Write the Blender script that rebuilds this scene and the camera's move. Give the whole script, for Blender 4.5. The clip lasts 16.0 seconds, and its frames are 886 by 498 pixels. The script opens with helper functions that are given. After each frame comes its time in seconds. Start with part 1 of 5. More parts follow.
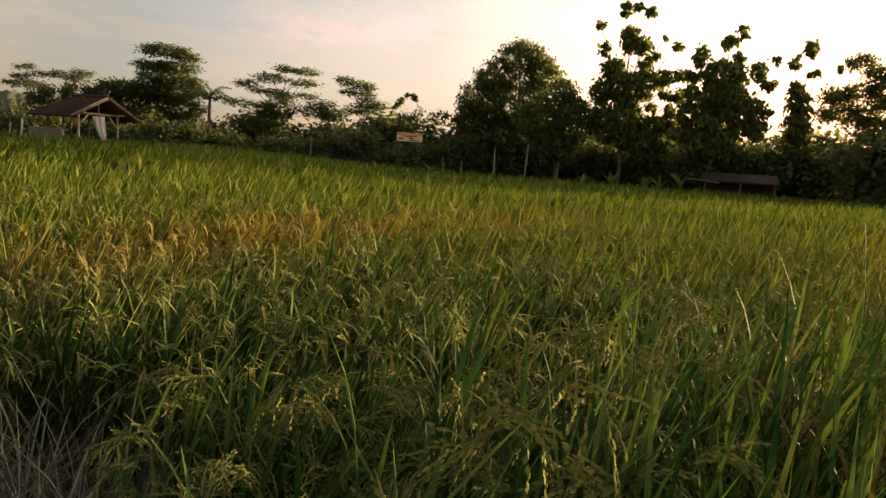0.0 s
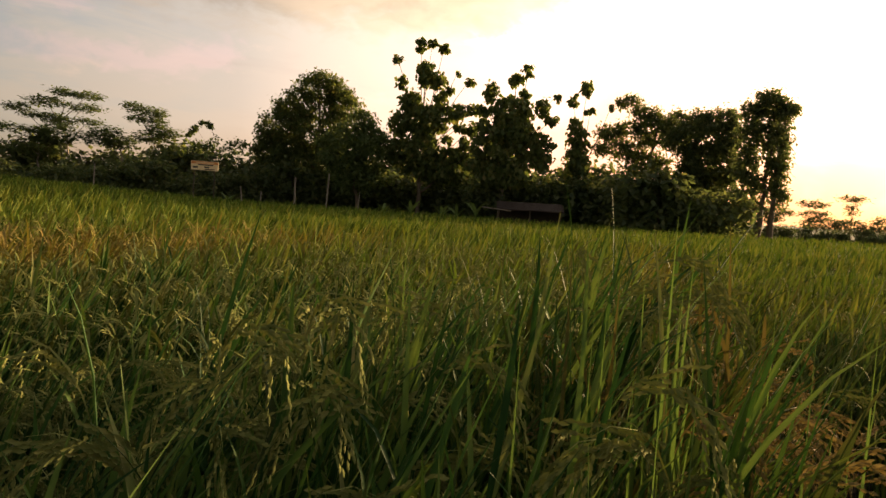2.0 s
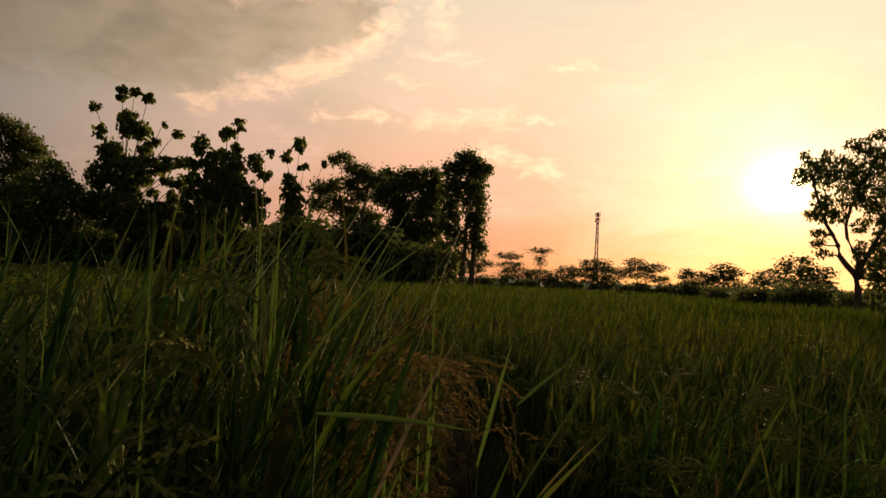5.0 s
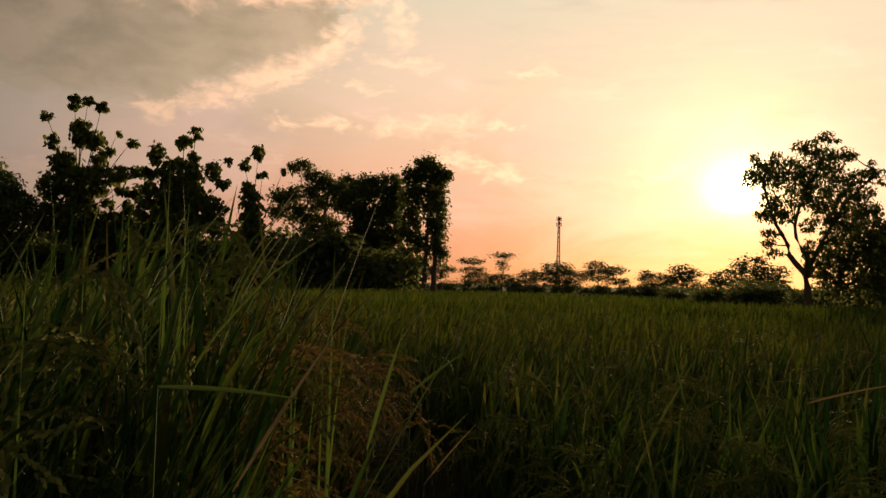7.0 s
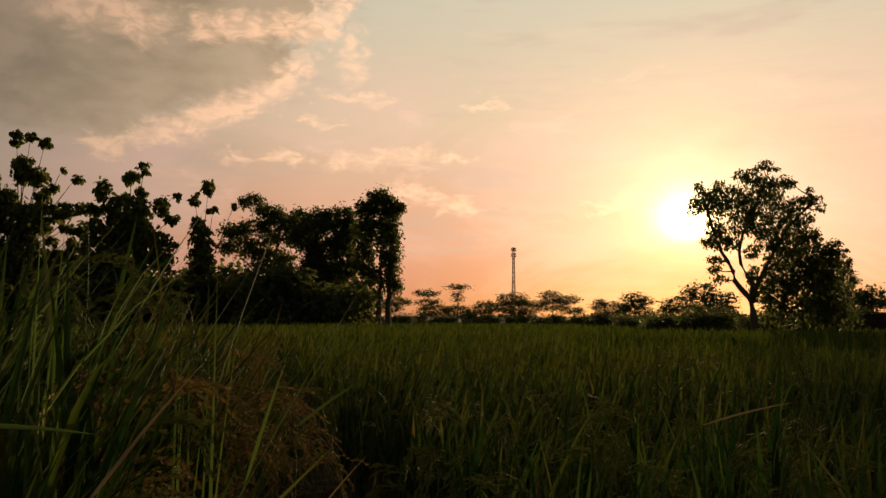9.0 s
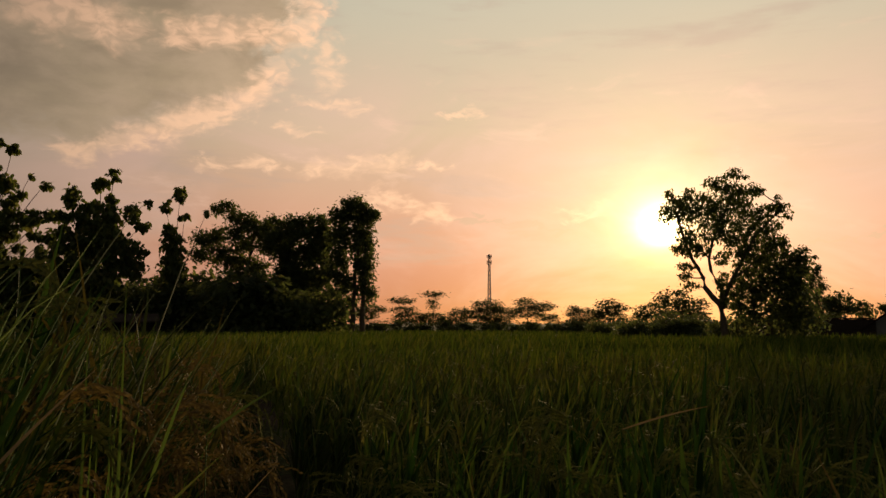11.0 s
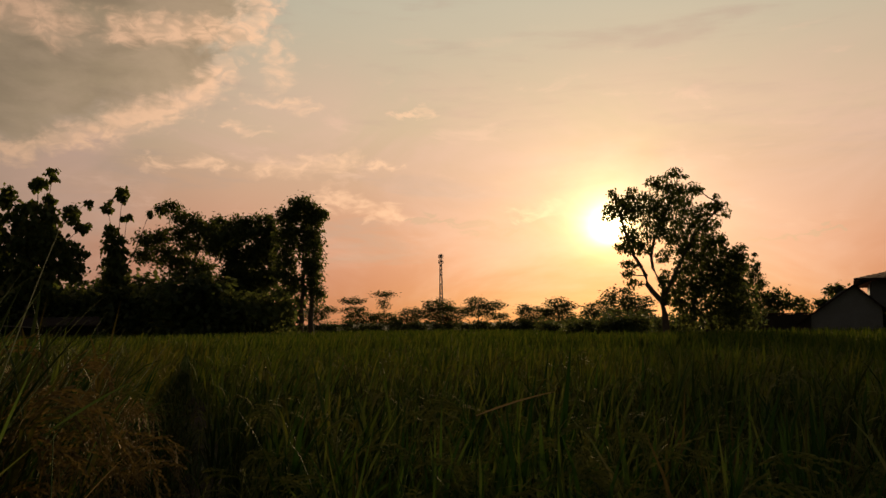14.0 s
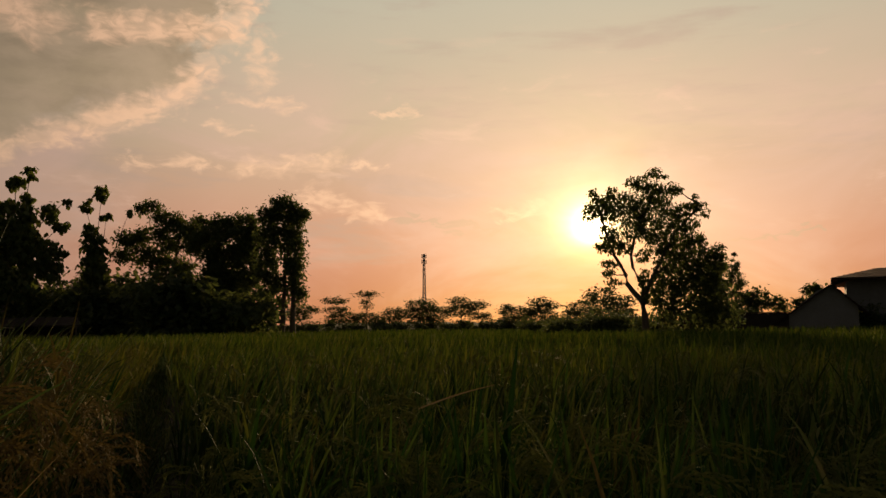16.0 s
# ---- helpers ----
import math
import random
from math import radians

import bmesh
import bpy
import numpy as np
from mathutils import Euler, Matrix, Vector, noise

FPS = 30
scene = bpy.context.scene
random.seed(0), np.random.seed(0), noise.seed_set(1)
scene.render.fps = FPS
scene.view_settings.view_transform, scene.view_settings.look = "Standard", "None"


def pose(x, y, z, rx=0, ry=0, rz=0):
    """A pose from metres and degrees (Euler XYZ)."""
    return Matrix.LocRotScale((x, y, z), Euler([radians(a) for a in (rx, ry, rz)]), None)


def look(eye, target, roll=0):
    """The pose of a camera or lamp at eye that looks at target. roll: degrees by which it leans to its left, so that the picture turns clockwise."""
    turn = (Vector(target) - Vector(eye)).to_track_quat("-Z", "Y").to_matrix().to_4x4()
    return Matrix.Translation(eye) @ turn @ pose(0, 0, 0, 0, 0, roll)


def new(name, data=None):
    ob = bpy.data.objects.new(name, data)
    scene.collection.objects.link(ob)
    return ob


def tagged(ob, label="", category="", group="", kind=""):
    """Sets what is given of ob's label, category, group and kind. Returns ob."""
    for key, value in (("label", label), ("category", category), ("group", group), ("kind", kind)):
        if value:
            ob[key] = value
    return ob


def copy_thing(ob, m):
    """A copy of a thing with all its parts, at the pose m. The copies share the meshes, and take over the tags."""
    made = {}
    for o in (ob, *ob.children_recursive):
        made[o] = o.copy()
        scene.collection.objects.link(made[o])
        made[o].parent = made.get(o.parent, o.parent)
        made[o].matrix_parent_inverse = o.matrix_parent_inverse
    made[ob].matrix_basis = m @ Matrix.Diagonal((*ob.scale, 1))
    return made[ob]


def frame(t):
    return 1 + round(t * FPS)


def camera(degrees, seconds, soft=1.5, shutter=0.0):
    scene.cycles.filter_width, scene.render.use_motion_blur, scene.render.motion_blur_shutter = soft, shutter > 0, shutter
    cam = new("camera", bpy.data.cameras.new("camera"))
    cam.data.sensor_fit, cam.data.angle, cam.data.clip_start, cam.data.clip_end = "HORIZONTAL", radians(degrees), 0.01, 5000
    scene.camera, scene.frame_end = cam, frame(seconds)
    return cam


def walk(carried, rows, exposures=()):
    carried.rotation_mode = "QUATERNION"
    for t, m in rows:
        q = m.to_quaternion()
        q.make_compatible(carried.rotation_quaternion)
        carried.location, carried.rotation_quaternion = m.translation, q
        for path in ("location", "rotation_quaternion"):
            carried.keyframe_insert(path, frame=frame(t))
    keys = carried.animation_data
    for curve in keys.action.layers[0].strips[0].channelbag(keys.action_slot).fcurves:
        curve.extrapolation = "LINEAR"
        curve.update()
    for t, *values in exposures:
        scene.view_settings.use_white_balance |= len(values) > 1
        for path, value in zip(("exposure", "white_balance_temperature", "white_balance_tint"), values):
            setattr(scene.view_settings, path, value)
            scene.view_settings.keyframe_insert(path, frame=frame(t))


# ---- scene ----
cam = camera(59.9, 16.0, soft=1.5)
PATH = [
    (0, (0.343, 0.325, 1.659), (0.347, 2.311, 1.423), 4.2),
    (0.5, (0.369, 0.324, 1.626), (0.482, 2.308, 1.406), 4.4),
    (1, (0.385, 0.317, 1.592), (0.604, 2.295, 1.389), 4.6),
    (1.5, (0.412, 0.316, 1.54), (0.767, 2.277, 1.374), 4.5),
    (2, (0.446, 0.315, 1.478), (0.944, 2.248, 1.362), 4.1),
    (2.5, (0.477, 0.31, 1.427), (1.1, 2.209, 1.354), 3.3),
    (3, (0.514, 0.288, 1.389), (1.26, 2.144, 1.378), 3.0),
    (3.5, (0.556, 0.264, 1.35), (1.419, 2.067, 1.395), 3.0),
    (4, (0.589, 0.235, 1.313), (1.566, 1.979, 1.378), 3.2),
    (4.5, (0.63, 0.213, 1.29), (1.713, 1.893, 1.36), 3.2),
    (7, (0.704, 0.029, 1.264), (1.92, 1.613, 1.359), 1.6),
    (7.5, (0.746, 0.011, 1.26), (1.984, 1.578, 1.38), 1.0),
    (8, (0.776, -0.002, 1.257), (2.04, 1.54, 1.405), 0.8),
    (8.5, (0.801, -0.011, 1.256), (2.087, 1.511, 1.426), 0.5),
    (11, (0.92, -0.083, 1.251), (2.266, 1.382, 1.451), 0.1),
    (11.5, (0.943, -0.102, 1.248), (2.314, 1.34, 1.449), -0.2),
    (12, (0.97, -0.125, 1.242), (2.359, 1.3, 1.442), -0.5),
    (12.5, (0.992, -0.149, 1.235), (2.392, 1.265, 1.436), -0.7),
    (13, (1.012, -0.179, 1.233), (2.424, 1.223, 1.432), -0.7),
    (13.5, (1.022, -0.208, 1.234), (2.446, 1.182, 1.433), -0.7),
    (14, (1.032, -0.234, 1.232), (2.468, 1.144, 1.431), -0.6),
    (14.5, (1.044, -0.255, 1.228), (2.489, 1.113, 1.427), -0.7),
    (15, (1.052, -0.274, 1.228), (2.505, 1.086, 1.427), -0.8),
    (15.5, (1.064, -0.291, 1.223), (2.523, 1.062, 1.421), -0.7),
    (16, (1.071, -0.309, 1.221), (2.537, 1.038, 1.419), -0.7),
]
EXPOSURES = [(0.0, 2.47), (1.0, 2.47), (1.7, 2.28), (2.5, 1.73), (3.0, 1.08), (3.5, 0.65), (4.0, 0.55), (4.5, 0.5), (7.0, 0.38),
             (8.5, 0.18), (11.0, 0.03), (12.5, -0.08), (16.0, -0.15)]
walk(cam, [(t, look(eye, target, roll)) for t, eye, target, roll in PATH], EXPOSURES)

# ---- world, sun ----
SUN = Vector((0.8475, 0.5170, 0.1215)).normalized()
SUN_AZ, SUN_EL = math.degrees(math.atan2(SUN.x, SUN.y)), math.degrees(math.asin(SUN.z))


class Graph:
    """Short names for wiring nodes."""

    def __init__(self, tree):
        self.tree = tree
        tree.nodes.clear()

    def node(self, kind):
        return self.tree.nodes.new(kind)

    def put(self, socket, value):
        if isinstance(value, bpy.types.NodeSocket):
            self.tree.links.new(value, socket)
        elif isinstance(value, tuple) and len(value) == 3 and socket.type == "RGBA":
            socket.default_value = (*value, 1)
        else:
            socket.default_value = value

    def math(self, op, a, b=0.0, c=0.0):
        n = self.node("ShaderNodeMath")
        n.operation = op
        for socket, value in zip(n.inputs, (a, b, c)):
            self.put(socket, value)
        return n.outputs[0]

    def step(self, value, low, high, to_low=0.0, to_high=1.0):
        n = self.node("ShaderNodeMapRange")
        n.interpolation_type = "SMOOTHSTEP"
        for socket, v in zip(n.inputs, (value, low, high, to_low, to_high)):
            self.put(socket, v)
        return n.outputs[0]

    def mix(self, factor, a, b, blend="MIX"):
        n = self.node("ShaderNodeMix")
        n.data_type, n.blend_type, n.clamp_factor = "RGBA", blend, True
        self.put(n.inputs["Factor"], factor)
        self.put(n.inputs[6], a)
        self.put(n.inputs[7], b)
        return n.outputs[2]

    def vec(self, x, y, z=0.0):
        n = self.node("ShaderNodeCombineXYZ")
        for socket, v in zip(n.inputs, (x, y, z)):
            self.put(socket, v)
        return n.outputs[0]

    def noise(self, vector, scale, detail=4.0, rough=0.55, distort=0.0):
        n = self.node("ShaderNodeTexNoise")
        if vector is not None:
            self.put(n.inputs["Vector"], vector)
        n.inputs["Scale"].default_value = scale
        n.inputs["Detail"].default_value = detail
        n.inputs["Roughness"].default_value = rough
        n.inputs["Distortion"].default_value = distort
        return n.outputs["Fac"]

    def ramp(self, value, stops):
        n = self.node("ShaderNodeValToRGB")
        self.put(n.inputs[0], value)
        els = n.color_ramp.elements
        while len(els) < len(stops):
            els.new(0.5)
        for el, (pos, col) in zip(els, stops):
            el.position, el.color = pos, (*col, 1)
        return n.outputs[0]


def make_sky():
    world = bpy.data.worlds.new("evening_sky")
    scene.world = world
    world.use_nodes = True
    g = Graph(world.node_tree)
    way = g.node("ShaderNodeTexCoord").outputs["Generated"]
    xyz = g.node("ShaderNodeSeparateXYZ")
    g.put(xyz.inputs[0], way)
    x, y, z = xyz.outputs
    az = g.math("MULTIPLY", g.math("ARCTAN2", x, y), 57.2958)
    el = g.math("MULTIPLY", g.math("ARCSINE", z), 57.2958)
    dot = g.node("ShaderNodeVectorMath")
    dot.operation = "DOT_PRODUCT"
    g.put(dot.inputs[0], way)
    dot.inputs[1].default_value = SUN
    away = g.math("MULTIPLY", g.math("ARCCOSINE", g.math("MINIMUM", dot.outputs["Value"], 0.99999)), 57.2958)

    # clear air: peach at the horizon, cream higher up, dimmer away from the sun
    clear = g.ramp(g.math("DIVIDE", el, 90.0), [(0.0, (0.47, 0.135, 0.088)), (0.035, (0.55, 0.185, 0.115)), (0.07, (0.62, 0.265, 0.155)), (0.16, (0.63, 0.45, 0.28)),
                                                (0.26, (0.56, 0.50, 0.36)), (0.42, (0.36, 0.35, 0.31)), (1.0, (0.18, 0.18, 0.19))])
    dim = g.ramp(g.math("DIVIDE", away, 180.0), [(0.0, (1.05, 1.05, 1.05)), (0.15, (0.95, 0.95, 0.95)), (0.24, (0.58, 0.58, 0.585)),
                                                 (0.33, (0.265, 0.255, 0.27)), (0.45, (0.135, 0.135, 0.145)), (0.6, (0.12, 0.118, 0.122)), (1.0, (0.12, 0.117, 0.12))])
    sky = g.mix(1.0, clear, dim, "MULTIPLY")
    grey = g.mix(1.0, (0.545, 0.48, 0.375), dim, "MULTIPLY")
    sky = g.mix(g.step(az, 30.0, -5.0, 0.0, 0.75), sky, grey)
    high = g.step(el, 24.0, 62.0, 1.0, 0.4)
    dim = g.mix(1.0, dim, g.vec(high, high, high), "MULTIPLY")
    sky = g.mix(1.0, sky, g.vec(high, high, high), "MULTIPLY")

    # soft streaks and small clouds
    flat = g.vec(g.math("MULTIPLY", az, 0.07), g.math("MULTIPLY", el, 0.22))
    streak = g.noise(flat, 2.1, 7.0, 0.62, 0.4)
    band = g.math("MULTIPLY", g.step(el, 4.0, 9.0), g.step(el, 24.0, 15.0))
    lit = g.math("MULTIPLY", g.step(streak, 0.56, 0.72), band)
    sky = g.mix(g.math("MULTIPLY", lit, 0.4), sky, g.mix(1.0, (0.98, 0.60, 0.40), dim, "MULTIPLY"))
    shade = g.math("MULTIPLY", g.step(g.noise(g.vec(g.math("MULTIPLY", az, 0.05), g.math("MULTIPLY", el, 0.3), 7.0), 1.4, 5.0, 0.6, 0.3), 0.52, 0.72), 0.5)
    sky = g.mix(shade, sky, g.mix(1.0, (0.47, 0.33, 0.25), dim, "MULTIPLY"))

    veil = g.noise(g.vec(g.math("MULTIPLY", az, 0.045), g.math("MULTIPLY", el, 0.09), 3.0), 1.5, 5.0, 0.6, 0.6)
    sky = g.mix(g.math("MULTIPLY", g.step(veil, 0.35, 0.7, 0.0, 0.6), g.math("MULTIPLY", g.step(az, 0.0, 22.0), g.step(el, 22.0, 12.0))), sky, g.mix(1.0, (0.80, 0.48, 0.36), dim, "MULTIPLY"))

    # the heavy cloud bank and small clouds round it, with curled rims that the sun lights
    big = g.noise(g.vec(g.math("MULTIPLY", az, 0.12), g.math("MULTIPLY", el, 0.2), 1.3), 1.5, 6.0, 0.6, 0.4)
    curl = g.noise(g.vec(g.math("MULTIPLY", az, 0.42), g.math("MULTIPLY", el, 0.75), 5.0), 1.2, 5.0, 0.55, 0.7)
    curl_up = g.noise(g.vec(g.math("MULTIPLY", az, 0.42), g.math("MULTIPLY", el, 0.75), 9.0), 1.2, 5.0, 0.55, 0.7)
    a = g.math("ADD", az, g.math("MULTIPLY", g.math("SUBTRACT", curl, 0.5), 4.6))
    e = g.math("ADD", el, g.math("MULTIPLY", g.math("SUBTRACT", curl_up, 0.5), 3.0))

    def wisp(a0, e0, a1, e1, width, squash=1.0):
        """Nearness to a line from one place of the sky to another, 1 on it and 0 at the width; squash flattens its ends' shape."""
        dx, dy = a1 - a0, (e1 - e0) * squash
        u, v = g.math("SUBTRACT", a, a0), g.math("MULTIPLY", g.math("SUBTRACT", e, e0), squash)
        k = g.math("DIVIDE", g.math("ADD", g.math("MULTIPLY", u, dx), g.math("MULTIPLY", v, dy)), dx * dx + dy * dy)
        k = g.math("MINIMUM", g.math("MAXIMUM", k, 0.0), 1.0)
        u, v = g.math("SUBTRACT", u, g.math("MULTIPLY", k, dx)), g.math("SUBTRACT", v, g.math("MULTIPLY", k, dy))
        d = g.math("SQRT", g.math("ADD", g.math("MULTIPLY", u, u), g.math("MULTIPLY", v, v)))
        return g.math("SUBTRACT", 1.0, g.math("DIVIDE", d, width))

    def most(shapes):
        d = shapes[0]
        for other in shapes[1:]:
            d = g.math("MAXIMUM", d, other)
        return d

    side = g.math("DIVIDE", g.math("SUBTRACT", g.math("ADD", 30.8, g.math("MULTIPLY", g.math("SUBTRACT", e, 20.0), 0.6)), a), 2.2)
    floor_el = g.math("ADD", 11.6, g.math("MULTIPLY", g.math("MAXIMUM", g.math("SUBTRACT", a, 17.0), 0.0), 0.42))
    depth = g.math("MINIMUM", side, g.math("DIVIDE", g.math("SUBTRACT", e, floor_el), 2.4))
    depth = g.math("ADD", g.math("MINIMUM", depth, 1.3), g.math("MULTIPLY", g.math("SUBTRACT", big, 0.5), 2.2))
    body = g.math("MULTIPLY", g.step(depth, -0.3, 0.95), g.step(el, 6.0, 13.0, 0.5, 0.94))
    dark = g.mix(g.step(g.noise(flat, 2.0, 5.0), 0.3, 0.7), (0.35, 0.235, 0.125), (0.47, 0.325, 0.175))
    dark = g.mix(g.step(big, 0.35, 0.65, 0.0, 0.6), dark, (0.62, 0.42, 0.25))
    sky = g.mix(body, sky, g.mix(1.0, dark, dim, "MULTIPLY"))
    rims = most([wisp(23.0, 20.4, 31.2, 20.8, 1.5, 1.6), wisp(31.2, 20.8, 32.6, 22.6, 1.1), wisp(30.2, 18.4, 27.6, 16.0, 0.95), wisp(27.6, 16.2, 22.5, 13.7, 1.3, 1.4),
                 wisp(22.5, 13.6, 16.5, 11.7, 1.2, 1.8), wisp(13.5, 20.6, 18.5, 20.2, 1.7, 1.3)])
    puffs = most([wisp(33.7, 20.2, 33.9, 17.9, 0.8), wisp(32.0, 16.3, 36.6, 15.9, 0.7, 1.8), wisp(28.3, 11.7, 30.2, 11.6, 0.8, 2.0), wisp(33.3, 11.4, 38.8, 12.2, 1.1, 1.6),
                  wisp(30.5, 14.2, 33.0, 14.3, 0.7, 2.0), wisp(42.5, 15.9, 45.0, 15.6, 0.6, 2.2), wisp(40.5, 11.6, 42.5, 11.9, 0.6, 2.0), wisp(37.5, 9.6, 42.5, 8.3, 1.0, 1.8),
                  wisp(25.0, 11.6, 26.5, 11.5, 0.6, 2.0), wisp(52.0, 8.2, 54.0, 8.4, 0.7, 2.0)])
    fluff = g.step(g.noise(g.vec(g.math("MULTIPLY", az, 0.9), g.math("MULTIPLY", el, 1.5), 12.0), 0.8, 4.0, 0.5, 0.9), 0.34, 0.62, 0.4, 1.0)
    lit = g.math("MAXIMUM", g.math("MULTIPLY", g.step(rims, -0.55, 0.85), g.step(az, 2.0, 20.0, 0.2, 0.85)), g.step(puffs, -0.7, 1.2, 0.0, 0.6))
    sky = g.mix(g.math("MULTIPLY", lit, fluff), sky, g.mix(1.0, (1.16, 0.68, 0.395), dim, "MULTIPLY"))
    blush = most([wisp(-19.0, 8.6, -6.0, 8.2, 1.5, 1.6), wisp(-6.0, 8.4, -2.0, 9.6, 1.2), wisp(-26.0, 10.5, -12.0, 11.5, 1.3, 1.6)])
    sky = g.mix(g.step(blush, -0.4, 0.9, 0.0, 0.55), sky, g.mix(1.0, (0.78, 0.50, 0.42), dim, "MULTIPLY"))
    bars = most([wisp(43.5, 8.0, 49.5, 7.5, 0.75, 2.2), wisp(69.0, 6.0, 74.0, 6.0, 0.6, 2.5), wisp(47.5, 7.2, 52.0, 7.0, 0.5, 2.2)])
    sky = g.mix(g.step(bars, -0.2, 0.8, 0.0, 0.65), sky, g.mix(1.0, (0.53, 0.34, 0.215), dim, "MULTIPLY"))
    east = g.noise(g.vec(g.math("MULTIPLY", az, 0.05), g.math("MULTIPLY", el, 0.2), 17.0), 1.6, 6.0, 0.6, 0.5)
    east = g.math("MULTIPLY", g.step(east, 0.4, 0.62, 0.0, 0.75), g.step(az, 4.0, -16.0))
    sky = g.mix(east, sky, g.mix(1.0, (0.40, 0.37, 0.335), dim, "MULTIPLY"))

    # glow of the air round the sun, and the sun itself
    away = g.math("MULTIPLY", away, g.math("ADD", 0.72, g.math("MULTIPLY", g.noise(g.vec(g.math("MULTIPLY", az, 0.1), g.math("MULTIPLY", el, 0.3), 21.0), 1.5, 4.0, 0.55, 0.5), 0.56)))
    def halo(width, colour, power):
        f = g.math("MULTIPLY", g.math("POWER", 2.718, g.math("DIVIDE", g.math("MULTIPLY", away, -1.0), width)), power)
        return g.mix(1.0, (colour[0], colour[1], colour[2]), g.vec(f, f, f), "MULTIPLY")
    low = g.ramp(g.math("DIVIDE", el, 10.0), [(0.0, (0.34, 0.07, 0.03)), (0.3, (0.52, 0.20, 0.09)), (0.55, (0.80, 0.50, 0.30)), (0.68, (0.98, 0.90, 0.78)), (1.0, (1.0, 1.0, 1.0))])
    for width, colour, power in ((13.0, (1.0, 0.48, 0.21), 0.16), (2.1, (1.0, 0.78, 0.26), 1.9), (0.6, (1.0, 0.9, 0.6), 14.0)):
        sky = g.mix(1.0, sky, g.mix(1.0, halo(width, colour, power), low, "MULTIPLY"), "ADD")

    # thicker, rosier air at the horizon
    haze = g.ramp(g.math("DIVIDE", el, 10.0), [(0.0, (0.74, 0.62, 0.60)), (0.18, (0.86, 0.77, 0.75)), (0.45, (1.0, 0.97, 0.97)), (1.0, (1.0, 1.0, 1.0))])
    sky = g.mix(1.0, sky, haze, "MULTIPLY")

    air = g.node("ShaderNodeTexSky")
    air.sky_type, air.sun_disc = "NISHITA", False
    air.sun_elevation, air.sun_rotation = radians(SUN_EL), radians(SUN_AZ)
    sky = g.mix(0.012, sky, air.outputs[0], "ADD")
    back = g.node("ShaderNodeBackground")
    g.put(back.inputs["Color"], sky)
    back.inputs["Strength"].default_value = 1.0
    out = g.node("ShaderNodeOutputWorld")
    g.tree.links.new(back.outputs[0], out.inputs[0])


make_sky()
lamp = bpy.data.lights.new("sun", "SUN")
lamp.energy, lamp.color, lamp.angle = 3.2, (1.0, 0.66, 0.34), radians(1.5)
sun = new("sun", lamp)
sun.matrix_world = look(SUN * 100, (0, 0, 0))

# ---- materials ----


def surface(name, build):
    m = bpy.data.materials.new(name)
    m.use_nodes = True
    g = Graph(m.node_tree)
    out = g.node("ShaderNodeOutputMaterial")
    g.tree.links.new(build(g), out.inputs[0])
    return m


def principled(g, colour, rough=0.6, bump=None, strength=0.3, distance=0.02, metal=0.0, gloss=0.5):
    n = g.node("ShaderNodeBsdfPrincipled")
    g.put(n.inputs["Base Color"], colour)
    g.put(n.inputs["Roughness"], rough)
    n.inputs["Metallic"].default_value = metal
    n.inputs["Specular IOR Level"].default_value = gloss
    if bump is not None:
        b = g.node("ShaderNodeBump")
        b.inputs["Strength"].default_value, b.inputs["Distance"].default_value = strength, distance
        g.put(b.inputs["Height"], bump)
        g.tree.links.new(b.outputs[0], n.inputs["Normal"])
    return n.outputs[0]


def leaf_material(name, stops, ripe=None, through_light=0.4, rough=0.45, gloss=0.25):
    """Leaves: each one its own tone, with light shining through; ripe: the colour that the attribute of that name mixes in."""
    def build(g):
        info = g.node("ShaderNodeNewGeometry").outputs["Random Per Island"]
        spot = g.noise(g.node("ShaderNodeTexCoord").outputs["Object"], 9.0, 3.0)
        tone = g.math("ADD", g.math("MULTIPLY", info, 0.8), g.math("MULTIPLY", spot, 0.3))
        colour = g.ramp(tone, stops)
        if ripe:
            a = g.node("ShaderNodeAttribute")
            a.attribute_name = "ripe"
            colour = g.mix(g.math("MULTIPLY", a.outputs["Fac"], g.math("ADD", 0.45, g.math("MULTIPLY", info, 0.55))), colour, ripe)
        front = principled(g, colour, rough + 0.15, gloss=gloss)
        back = g.node("ShaderNodeBsdfTranslucent")
        g.put(back.inputs[0], g.mix(1.0, colour, (1.25, 1.2, 0.7), "MULTIPLY"))
        mixed = g.node("ShaderNodeMixShader")
        mixed.inputs[0].default_value = through_light
        g.tree.links.new(front, mixed.inputs[1])
        g.tree.links.new(back.outputs[0], mixed.inputs[2])
        return mixed.outputs[0]
    return surface(name, build)


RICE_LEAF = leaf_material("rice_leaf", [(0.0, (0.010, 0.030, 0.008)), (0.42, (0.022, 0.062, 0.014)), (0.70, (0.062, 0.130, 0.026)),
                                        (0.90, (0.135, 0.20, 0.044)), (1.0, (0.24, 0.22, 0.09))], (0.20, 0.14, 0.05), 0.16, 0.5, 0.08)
# Lighter copy of the rice leaf for far plants, sunlight put into its colour.
RICE_FAR = leaf_material("sun_tinted_rice_leaf", [(0.0, (0.018, 0.045, 0.008)), (0.4, (0.074, 0.124, 0.020)), (0.8, (0.135, 0.175, 0.030)), (1.0, (0.19, 0.19, 0.045))], (0.19, 0.15, 0.035), 0.2, 0.75, 0.05)
RICE_RIPE = leaf_material("ripe_rice_leaf", [(0.0, (0.018, 0.042, 0.009)), (0.45, (0.045, 0.074, 0.017)), (0.8, (0.095, 0.092, 0.028)), (1.0, (0.16, 0.112, 0.05))], None, 0.14, 0.5, 0.08)
